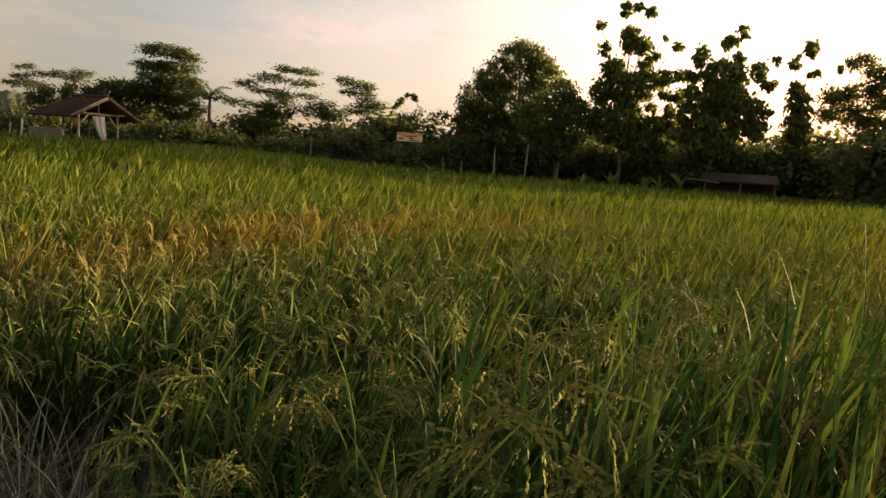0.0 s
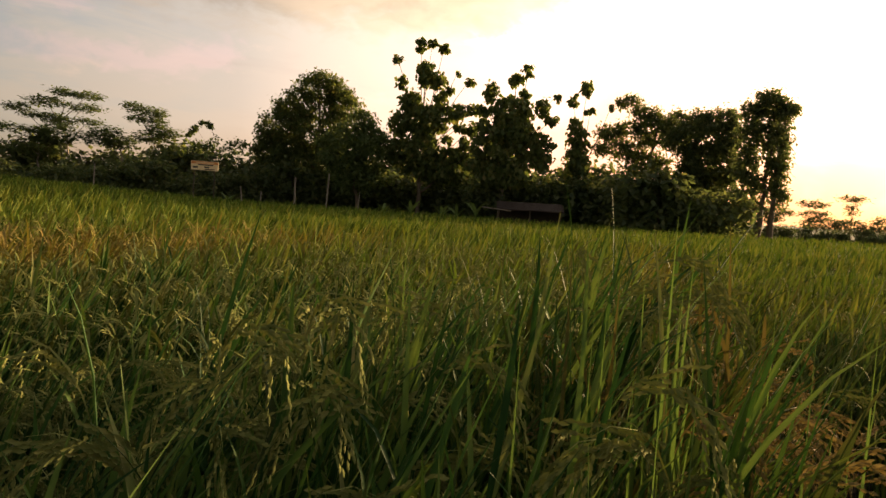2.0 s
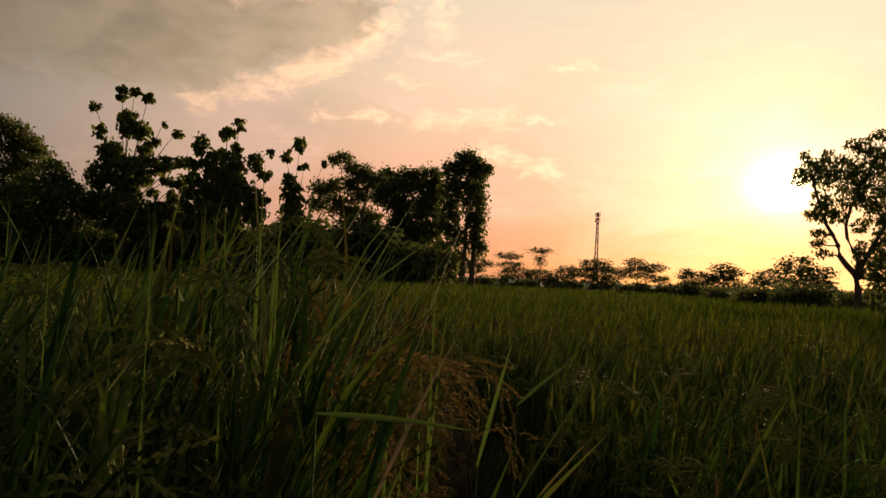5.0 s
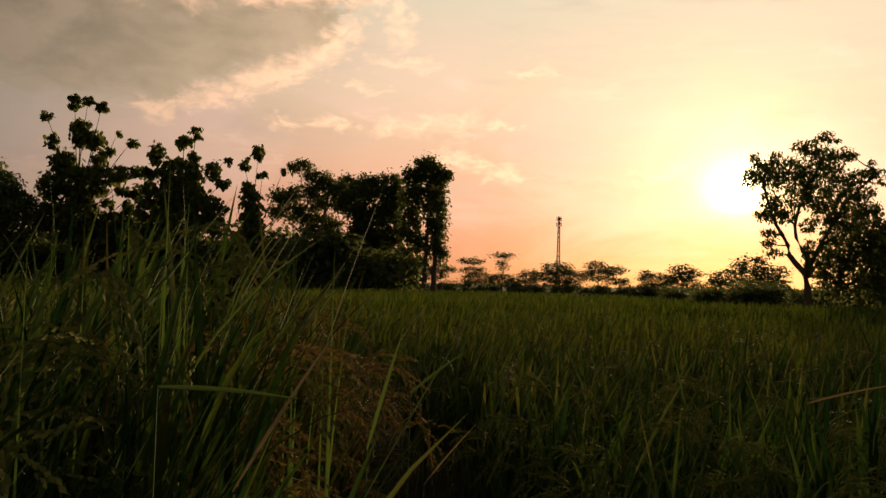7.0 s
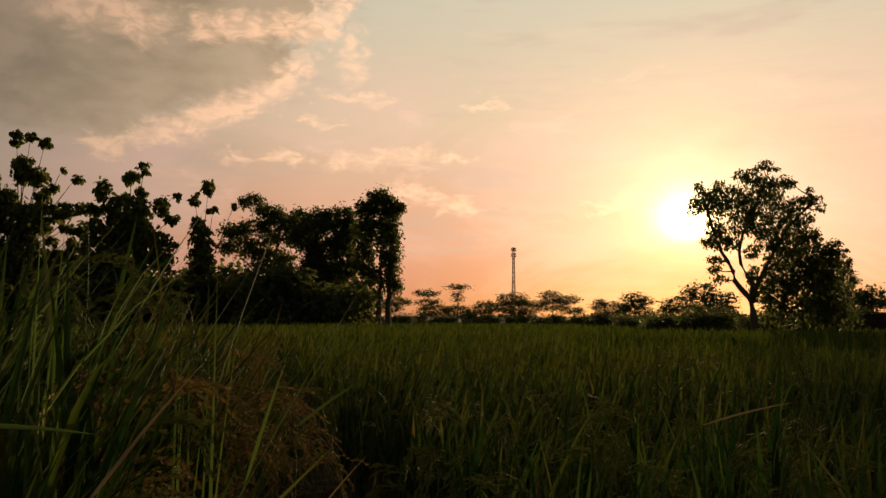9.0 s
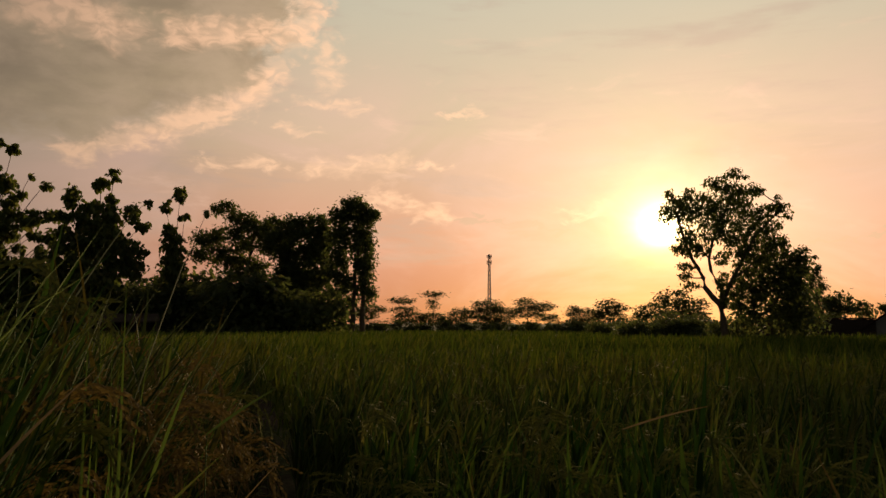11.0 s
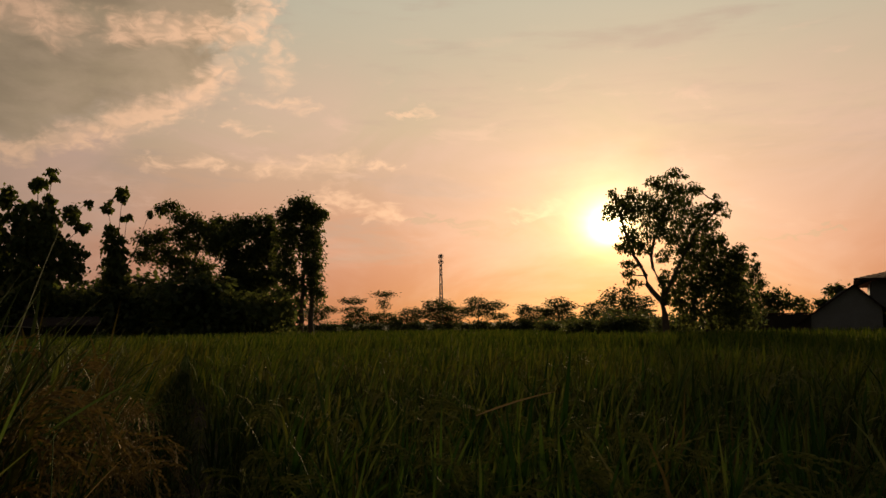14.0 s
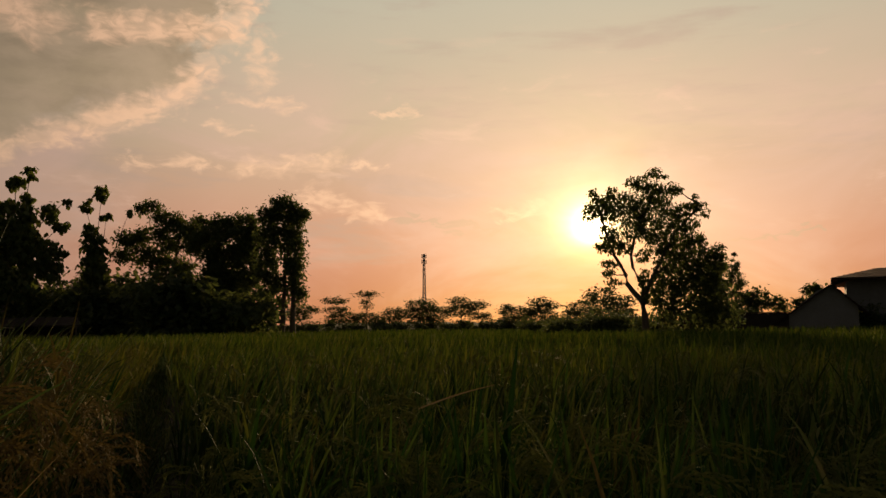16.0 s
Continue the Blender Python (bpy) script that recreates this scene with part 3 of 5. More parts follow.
def tree(name, label, category, x, y, blobs, leaves, material, seed, trunk=0.18, lean=0.0, fork=0.35, bark=None, group="", stems=1, limb_r=0.35, grow=1.0):
    """A tree: tapered trunk, limbs that reach for each mass of the crown, and a crown of many leaves."""
    rng = np.random.default_rng(seed)
    blobs = [(bx, bz, rx * grow, rz * grow) for bx, bz, rx, rz in blobs]
    if name == "teak_tree":
        blobs = [(bx, bz + 0.08, max(0.16, rx - 0.03), max(0.1, rz - 0.03)) for bx, bz, rx, rz in blobs]
    ob = tagged(empty(name, facing(x, y)), label, category, group)
    bark = bark or BARK
    top = max(b[1] for b in blobs)
    big = max(blobs, key=lambda b: b[2] * b[3])
    head = min(top * 0.86, big[1] + big[3] * 0.6)
    lines = []
    for k in range(stems):
        off = (k - (stems - 1) / 2) * 0.8
        pts, rad = [], []
        for s in np.linspace(0, 1, 9):
            pts.append((off * (1 - 0.4 * s) + lean * s * (1 - s) * 2 + big[0] * s ** 1.5 + rng.normal(0, 0.05) * (0 < s < 1), rng.normal(0, 0.06) * (0 < s < 1), head * s - 0.1 * (s == 0)))
            rad.append(trunk * (1.25 if s == 0 else 1) * (1 - 0.72 * s))
        lines.append(pts)
        part("trunk", tube_mesh("trunk", pts, rad, bark, 9), ob)
    for bx, bz, rx, rz in blobs:
        if (bx, bz, rx, rz) == big and stems == 1:
            continue
        pts = lines[int(rng.integers(stems))]
        z0 = min(head * 0.95, max(head * fork, bz - 0.6 * abs(bx) - 0.35 * bz * rng.uniform(0.3, 0.7)))
        s0 = z0 / head * 8
        i = min(int(s0), 7)
        a = Vector(pts[i]).lerp(Vector(pts[i + 1]), s0 - i)
        b = Vector((bx, rng.normal(0, 0.25), bz + rz * 0.2))
        mid = a.lerp(b, 0.5) + Vector((rng.normal(0, 0.1), rng.normal(0, 0.15), -0.08 * (b - a).length + 0.1 * abs(bx)))
        r = trunk * limb_r * (0.6 + 0.4 * min(1, rx))
        line = [a, a.lerp(mid, 0.5), mid, mid.lerp(b, 0.5) + Vector((0, 0, 0.05)), b]
        part("limb", tube_mesh("limb", line, [r, r * 0.85, r * 0.65, r * 0.45, r * 0.2], bark, 5), ob)
    v, f = leaf_cloud(rng, blobs, **leaves)
    part("crown", mesh_of("crown", v, [f], material), ob)
    return ob


TEAK = dict(density=240, length=0.33, width=0.26, droop=1.0, clump=8, spread=0.15, simple=False)
BROAD = dict(density=460, length=0.26, width=0.17, droop=0.5, clump=34, spread=0.22)
FEATHER = dict(density=480, length=0.36, width=0.14, flat=0.6, droop=0.15, clump=10, spread=0.24)
teak_label = "tall slender teak tree with large drooping leaves"

tree("broadleaf_tree", "large round-crowned dark tree at the field edge", "tree", 4.8, 57.1,
     [(0.33, 9.24, 1.83, 1.2), (-1.39, 7.71, 1.56, 1.29), (1.94, 8.14, 1.3, 1.4), (-2.5, 6.01, 1.57, 1.54), (0.42, 5.8, 2.45, 2.02), (-2.88, 4.54, 1.45, 1.23), (-0.23, 3.7, 2.06, 1.43)],
     BROAD, TEAK_LEAF, 11, 0.28)
tree("broadleaf_tree", "smaller yellow-green leafy tree beside a round-crowned one", "tree", 7.7, 52.7,
     [(-0.13, 6.64, 0.98, 0.9), (-1.09, 4.68, 1.7, 1.88), (0.63, 4.61, 1.42, 1.87), (-0.17, 3.03, 1.89, 1.33)], BROAD, FINE_LEAF, 12, 0.16)
tree("teak_tree", "tallest teak tree, leaf tufts on bare top shoots", "tree", 11.9, 53.0,
     [(-2.06, 11.27, 0.34, 0.3), (-0.45, 12.29, 0.33, 0.5), (0.33, 12.58, 0.37, 0.33), (1.17, 12.27, 0.36, 0.37), (2.22, 10.62, 0.29, 0.22), (3.08, 10.07, 0.36, 0.26),
      (0.01, 10.35, 0.66, 0.92), (0.89, 10.01, 0.44, 0.66), (-1.69, 9.71, 0.3, 0.45), (-0.92, 8.43, 0.75, 0.75), (1.77, 9.31, 0.4, 0.3), (1.19, 8.54, 0.44, 0.74),
      (0.14, 7.17, 1.77, 1.2), (2.37, 7.85, 0.73, 0.59), (3.43, 8.17, 0.43, 0.37), (-1.52, 6.89, 0.75, 0.83), (0.0, 4.89, 1.67, 1.7), (2.69, 6.86, 0.44, 0.33),
      (1.75, 5.94, 0.37, 0.3), (2.95, 5.75, 0.44, 0.45), (1.23, 3.83, 1.29, 0.94), (2.3, 5.0, 0.8, 0.6), (3.5, 6.75, 0.42, 0.36),
      (3.25, 4.75, 0.55, 0.5), (-1.7, 5.0, 0.7, 0.9), (2.3, 3.7, 1.1, 0.7)], TEAK, TEAK_LEAF, 13, 0.17, limb_r=0.42, group="teak trees")
tree("teak_tree", teak_label + " and a pale trunk", "tree", 16.9, 49.4,
     [(1.14, 10.68, 0.3, 0.45), (0.35, 10.04, 0.53, 0.41), (-1.23, 9.12, 0.48, 0.63), (1.05, 9.16, 0.46, 0.28), (0.25, 7.95, 1.49, 0.97), (2.2, 8.37, 0.46, 0.62),
      (3.16, 9.02, 0.29, 0.27), (-1.61, 7.87, 0.62, 0.42), (2.88, 7.53, 0.45, 0.34), (0.41, 6.55, 1.72, 1.12), (2.19, 6.11, 0.82, 0.69), (0.25, 4.95, 1.83, 0.99),
      (3.08, 5.81, 0.32, 0.28), (-1.6, 5.6, 0.8, 0.8), (2.3, 4.9, 0.85, 0.65), (0.0, 3.7, 1.8, 0.95), (-1.9, 4.3, 0.8, 0.6), (-1.5, 6.9, 0.6, 0.45)], TEAK, TEAK_LEAF, 14, 0.17, lean=-0.3, bark=PALE_BARK, limb_r=0.42, group="teak trees")
tree("teak_tree", "thin teak tree with tufts on long bare shoots", "tree", 22.9, 50.3,
     [(-0.05, 10.2, 0.36, 0.6), (-1.0, 9.3, 0.33, 0.45), (0.28, 8.65, 0.34, 0.24), (1.7, 9.0, 0.36, 0.2), (-0.7, 7.6, 0.5, 0.46), (-0.29, 6.75, 0.75, 0.7),
      (-0.46, 5.2, 0.8, 0.95), (-0.2, 3.77, 1.0, 1.1)], TEAK, TEAK_LEAF, 15, 0.12, limb_r=0.5, group="teak trees")
tree("airy_tree", "airy tree with layered open foliage", "tree", 28.0, 51.1,
     [(-1.26, 9.78, 0.83, 0.42), (-0.05, 8.98, 0.99, 0.54), (-2.68, 7.63, 0.84, 0.55), (-1.23, 7.93, 0.99, 0.5), (0.85, 7.79, 1.55, 1.08), (-1.56, 6.44, 1.87, 0.59),
      (1.62, 8.65, 0.81, 0.5), (0.16, 5.46, 1.85, 0.75)], dict(BROAD, density=470), TEAK_LEAF, 16, 0.2, grow=1.1)
tree("broadleaf_tree", "dense flat-topped dark tree in the row", "tree", 30.8, 47.1,
     [(-1.42, 8.8, 0.85, 0.36), (0.52, 8.6, 1.14, 0.55), (-0.73, 7.06, 2.0, 1.51), (0.14, 5.49, 1.91, 1.59), (-0.93, 3.85, 1.55, 1.6), (1.35, 7.52, 0.76, 0.99)],
     dict(BROAD, density=560), SHRUB_LEAF, 17, 0.22, grow=1.12)
tree("vine_covered_tree", "tall narrow vine-covered tree at the row's end", "tree", 31.5, 41.7,
     [(-0.16, 9.19, 0.82, 0.65), (0.99, 8.87, 0.41, 0.36), (0.2, 7.85, 0.68, 1.08), (0.3, 6.23, 0.61, 1.23), (0.53, 4.79, 0.48, 0.79), (-1.22, 8.49, 0.62, 0.65),
      (-1.23, 7.03, 0.69, 0.95), (-1.37, 5.27, 0.63, 1.02), (-0.87, 4.01, 0.49, 0.51), (-1.3, 2.53, 0.77, 0.51), (0.62, 3.35, 0.48, 0.58)],
     dict(BROAD, density=560), SHRUB_LEAF, 18, 0.22, stems=2, grow=1.15)
flat_label = "flat-topped tree with feathery layered foliage"
tree("feathery_tree", "large pale-green tree with feathery layers behind the hut", "tree", -20.8, 58.6,
     [(-0.22, 8.02, 1.6, 0.37), (1.19, 7.68, 0.73, 0.29), (-1.17, 6.84, 1.18, 0.33), (0.54, 6.86, 1.37, 0.33), (-0.16, 6.03, 1.81, 0.37), (1.66, 5.8, 0.65, 0.38),
      (0.27, 5.03, 1.82, 0.54), (0.72, 3.81, 1.63, 0.76), (-1.32, 5.08, 1.39, 0.66), (-0.45, 2.44, 2.22, 1.05)], dict(FEATHER, density=620), FINE_LEAF, 19, 0.22, grow=1.22)
tree("broadleaf_tree", "low dark spreading tree behind the hut", "tree", -24.8, 59.3,
     [(0.31, 5.22, 1.2, 0.59), (-1.06, 4.66, 1.38, 0.75), (0.94, 4.01, 1.62, 1.19), (-2.6, 4.5, 1.54, 0.66), (-4.48, 3.9, 1.7, 0.82)], BROAD, SHRUB_LEAF, 20, 0.2)
for seed, (x, y, blobs) in enumerate([
        (-40.0, 75.2, [(-0.64, 7.41, 0.96, 0.27), (-1.01, 6.46, 0.86, 0.27), (0.66, 6.82, 0.78, 0.27), (-0.29, 5.74, 2.18, 0.37)]),
        (-37.4, 76.6, [(-0.73, 6.94, 0.79, 0.38), (1.41, 7.35, 1.12, 0.27), (0.92, 6.75, 1.26, 0.33)]),
        (-12.9, 65.0, [(-0.66, 7.92, 1.01, 0.27), (1.05, 7.85, 1.3, 0.28), (-1.9, 7.11, 1.37, 0.32), (-3.69, 6.49, 0.99, 0.27), (0.87, 6.91, 1.3, 0.28), (-2.54, 6.04, 0.91, 0.23),
                       (-0.92, 5.73, 1.29, 0.46), (1.16, 5.91, 0.93, 0.23)]),
        (-14.5, 60.5, [(-1.64, 4.76, 1.06, 0.21), (0.06, 4.65, 1.07, 0.26), (1.58, 4.48, 1.3, 0.78), (0.33, 3.5, 1.29, 0.87)]),
        (-8.8, 61.6, [(-1.11, 5.13, 1.1, 0.26), (-1.52, 4.48, 1.32, 0.44), (-0.19, 4.37, 1.11, 0.53)]),
        (-6.8, 63.9, [(-1.67, 7.35, 0.68, 0.23), (-0.82, 7.02, 1.01, 0.27), (0.11, 6.82, 0.64, 0.36), (-1.01, 6.41, 1.01, 0.27), (0.16, 6.05, 0.83, 0.41),
                      (-0.24, 5.1, 1.38, 0.46), (1.12, 5.44, 0.83, 0.37)])]):
    tree("feathery_tree", flat_label, "tree", x, y, blobs, FEATHER, FINE_LEAF, 30 + seed, 0.12, lean=0.5, bark=PALE_BARK, group="flat-topped trees", limb_r=0.4)
tree("thin_shrub", "thin bare shoots with few small leaves", "shrub", -2.1, 56.2, [(-0.67, 5.87, 0.24, 0.24), (-1.25, 5.51, 0.24, 0.2), (-0.2, 5.67, 0.2, 0.2), (-1.51, 5.08, 0.24, 0.2),
     (-0.4, 4.6, 0.3, 0.5), (0.4, 4.5, 1.0, 0.6), (-1.5, 4.3, 0.9, 0.5), (1.7, 4.8, 0.8, 0.6)], dict(BROAD, density=110), FINE_LEAF, 40, 0.05, limb_r=0.5)


def mango(x, y):
    """A forked tree with an airy crown of hanging leaf bunches."""
    rng = np.random.default_rng(41)
    ob = tagged(empty("mango_tree", facing(x, y)), "forked tree with an open crown that the low sun shines through", "tree")
    stems = [[(0.0, 0, -0.1), (0.0, 0.02, 0.9), (-0.03, 0, 1.55), (-0.12, 0, 2.05), (-0.40, 0.05, 2.37), (-0.62, 0.1, 2.68), (-0.66, 0.1, 3.02), (-0.83, 0.1, 3.37), (-1.05, 0.0, 3.75), (-1.3, -0.1, 4.5), (-1.5, -0.1, 5.3)],
             [(-0.12, 0.0, 2.05), (-0.02, 0.1, 2.5), (-0.2, 0.15, 2.85), (-0.4, 0.2, 3.3), (-0.45, 0.2, 3.75), (-0.3, 0.2, 4.4), (0.0, 0.1, 5.2), (0.45, 0.1, 6.0), (0.6, 0.1, 6.6)],
             [(-0.04, 0.0, 1.9), (0.1, -0.1, 2.45), (0.33, -0.15, 2.95), (0.66, -0.2, 3.6), (1.15, -0.1, 4.5), (1.8, 0.0, 5.2), (2.0, 0.0, 5.6)],
             [(0.33, -0.15, 2.95), (0.9, 0.1, 3.4), (1.4, 0.2, 3.9), (1.8, 0.2, 4.3)]]
    for name, pts, r in zip(("trunk", "limb", "limb", "limb"), stems, (0.135, 0.08, 0.085, 0.05)):
        part(name, tube_mesh(name, pts, np.linspace(r, r * 0.3, len(pts)), BARK, 8), ob)
    blobs = [(-1.74, 6.17, 0.22, 0.2), (-1.94, 5.44, 0.24, 0.34), (-1.49, 5.7, 0.42, 0.38), (-1.07, 6.13, 0.3, 0.22), (-1.12, 5.44, 0.5, 0.46), (-1.24, 4.66, 0.34, 0.34), (-1.49, 4.1, 0.27, 0.22),
             (-1.07, 4.23, 0.42, 0.32), (-0.5, 5.7, 0.45, 0.48), (-0.33, 6.47, 0.2, 0.25), (0.08, 6.47, 0.3, 0.28), (0.54, 6.82, 0.34, 0.15), (0.82, 6.73, 0.12, 0.1), (0.41, 6.13, 0.45, 0.36),
             (0.99, 6.17, 0.42, 0.2), (1.32, 6.13, 0.2, 0.14), (0.66, 5.61, 0.52, 0.4), (0.0, 5.44, 0.48, 0.48), (-0.33, 4.83, 0.52, 0.48), (-0.66, 4.06, 0.3, 0.26), (0.33, 4.75, 0.52, 0.48),
             (0.99, 5.09, 0.46, 0.36), (1.4, 5.35, 0.34, 0.24), (1.94, 5.83, 0.16, 0.12), (2.1, 5.44, 0.27, 0.22), (2.19, 5.18, 0.2, 0.1), (1.74, 5.52, 0.24, 0.16), (1.65, 4.92, 0.38, 0.3),
             (1.16, 4.49, 0.52, 0.38), (0.5, 4.14, 0.45, 0.38), (1.82, 4.31, 0.36, 0.3), (1.32, 3.88, 0.52, 0.38), (0.91, 3.54, 0.52, 0.46), (0.0, 3.75, 0.28, 0.24), (-1.24, 3.45, 0.3, 0.19),
             (-1.32, 3.11, 0.27, 0.16), (-1.07, 2.76, 0.3, 0.14), (0.0, 2.93, 0.2, 0.4), (0.17, 2.24, 0.3, 0.36), (0.5, 2.76, 0.3, 0.46)]
    joints = [Vector(p) for line in stems for p in line[2:]]
    for bx, bz, rx, rz in blobs:
        b = Vector((bx, rng.normal(0, 0.15), bz))
        near = [p for p in joints if p.z < bz + 0.1] or joints[:1]
        a = min(near, key=lambda p: (p - b).length)
        mid = a.lerp(b, 0.5) + Vector((rng.normal(0, 0.05), rng.normal(0, 0.05), -0.06 * (b - a).length))
        part("twig", tube_mesh("twig", [a, mid, b], [0.03, 0.022, 0.009], BARK, 5), ob)
    v, f = leaf_cloud(rng, blobs, density=980, length=0.16, width=0.075, droop=0.6, clump=7, spread=0.14, depth=1.2)
    part("crown", mesh_of("crown", v, [f], TEAK_LEAF), ob)


mango(27.14, 13.51)
tree("broadleaf_tree", "low dense dark tree leaning on a taller forked one", "tree", 29.0, 12.5,
     [(-0.4, 3.15, 0.78, 0.7), (0.25, 3.5, 0.7, 0.62), (0.05, 4.2, 0.42, 0.36), (0.78, 3.3, 0.52, 0.6), (1.1, 3.95, 0.22, 0.24), (0.93, 3.75, 0.32, 0.32), (-0.1, 2.4, 1.05, 0.7), (0.85, 2.4, 0.55, 0.7), (-1.0, 2.25, 0.52, 0.6),
      (-0.3, 1.5, 1.3, 0.6), (0.9, 1.5, 0.8, 0.6)],
     dict(BROAD, density=600, length=0.18, width=0.11, spread=0.16, clump=12), SHRUB_LEAF, 46, 0.12)
tree("conifer", "narrow pointed dark tree", "tree", 57.95, 22.67, [(0.23, 6.2, 0.16, 0.35), (0.23, 5.5, 0.4, 0.45), (0.23, 4.8, 0.6, 0.5), (0.25, 4.0, 0.8, 0.5), (0.3, 2.9, 1.1, 0.7), (0.3, 1.8, 1.4, 0.8)], dict(BROAD, spread=0.12, length=0.2, width=0.1, density=700), SHRUB_LEAF, 42, 0.12)
tree("broadleaf_tree", "dense dark small tree beside a narrow one", "tree", 57.4, 24.0, [(0.31, 5.46, 0.65, 0.69), (0.16, 3.95, 0.97, 1.08), (0.08, 2.23, 1.13, 1.07)], BROAD, SHRUB_LEAF, 43, 0.12)
tree("shrub", "low spreading shrub near the house", "shrub", 56.9, 20.0, [(-0.42, 3.28, 0.68, 0.2), (-0.27, 2.54, 0.94, 0.49), (1.03, 2.5, 0.44, 0.65), (-1.01, 2.97, 0.61, 0.41)], BROAD, SHRUB_LEAF, 44, 0.08)
tree("shrub", "leafy shrub rising behind the house", "shrub", 48.3, 14.3, [(0.14, 3.08, 0.54, 0.27), (-0.34, 2.59, 0.48, 0.33), (0.59, 3.23, 0.35, 0.2), (-0.51, 2.26, 0.36, 0.2)], BROAD, SHRUB_LEAF, 45, 0.06)
for seed, (x, y, blobs) in enumerate([
        (67.1, 86.4, [(-0.4, 3.57, 2.2, 0.48), (-1.18, 2.78, 1.57, 0.79)]),
        (70.5, 83.7, [(-0.39, 4.88, 1.75, 0.4), (0.0, 3.51, 1.59, 0.48), (0.8, 2.3, 2.39, 0.8)]),
        (73.6, 81.1, [(-0.14, 5.8, 1.61, 0.32), (0.02, 4.27, 0.48, 0.81), (0.01, 2.26, 2.01, 0.8)]),
        (76.5, 78.4, [(0.02, 3.01, 1.62, 0.81), (-0.8, 1.81, 2.02, 0.64)]),
        (79.7, 75.3, [(-0.77, 4.17, 1.78, 0.81), (0.84, 2.93, 2.27, 0.97), (-2.0, 2.97, 1.21, 0.65), (0.01, 1.73, 2.43, 0.81)]),
        (83.0, 71.7, [(-0.34, 4.66, 1.22, 0.49), (2.08, 4.06, 2.03, 0.49), (0.04, 3.28, 2.03, 0.81), (2.86, 2.43, 1.62, 0.48)]),
        (87.6, 66.2, [(-0.74, 3.58, 0.97, 0.48), (0.86, 2.91, 2.41, 0.81), (0.02, 1.55, 2.41, 0.8)]),
        (90.0, 63.0, [(0.1, 4.3, 1.44, 0.64), (1.28, 3.64, 1.59, 0.48), (0.05, 2.29, 2.23, 1.12)]),
        (93.1, 58.4, [(0.09, 3.4, 1.96, 0.96), (-0.74, 1.82, 2.36, 1.12)]),
        (60.9, 34.6, [(-0.9, 3.59, 1.24, 0.81), (0.81, 2.8, 1.23, 0.71), (-0.21, 1.81, 1.97, 0.91)])]):
    tree("distant_tree", "small far tree on the horizon", "tree", x, y, blobs, dict(density=230, length=0.42, width=0.2, flat=0.6, droop=0.2, clump=10, spread=0.34), SHRUB_LEAF, 50 + seed, 0.13,
         group="far trees on the horizon", limb_r=0.5, grow=1.15)


def palm(x, y, height):
    rng = np.random.default_rng(61)
    ob = tagged(empty("palm_tree", facing(x, y)), "small palm with arching ragged fronds", "palm tree")
    part("trunk", tube_mesh("trunk", [(0.05 * math.sin(k), 0, height * k / 6) for k in range(7)], np.linspace(0.16, 0.1, 7), BARK, 8), ob)
    for k in range(13):
        az, lift = k * 2.4, rng.uniform(0.5, 1.45)
        d = np.array([math.cos(az), math.sin(az), 0])
        p, line = np.array([0, 0, height - 0.1]), []
        for s in range(9):
            line.append(p)
            a = lift - s * 0.24
            p = p + 0.24 * (d * math.cos(a) + np.array([0, 0, math.sin(a)]))
        v, f = tube(line, np.linspace(0.03, 0.008, 9), 4)
        heap = Heap()
        heap.add(v, f)
        side = np.array([-d[1], d[0], 0])
        for s in range(1, 9):
            for w in (-1, 1):
                for o in (0.0, 0.08, 0.16):
                    q = np.array(line[s]) + d * o * 0.7
                    tip = q + side * w * 0.5 * (1 - s / 14) + d * 0.22 + np.array([0, 0, -0.3 + 0.02 * s])
                    mid = (q + tip) / 2 + np.array([0, 0, 0.05])
                    heap.add(np.array([q, mid - d * 0.045, tip, mid + d * 0.045]), np.array([[0, 1, 2, 3]]))
        part("frond", heap.mesh("frond", FINE_LEAF), ob)


palm(-17.3, 57.3, 4.7)


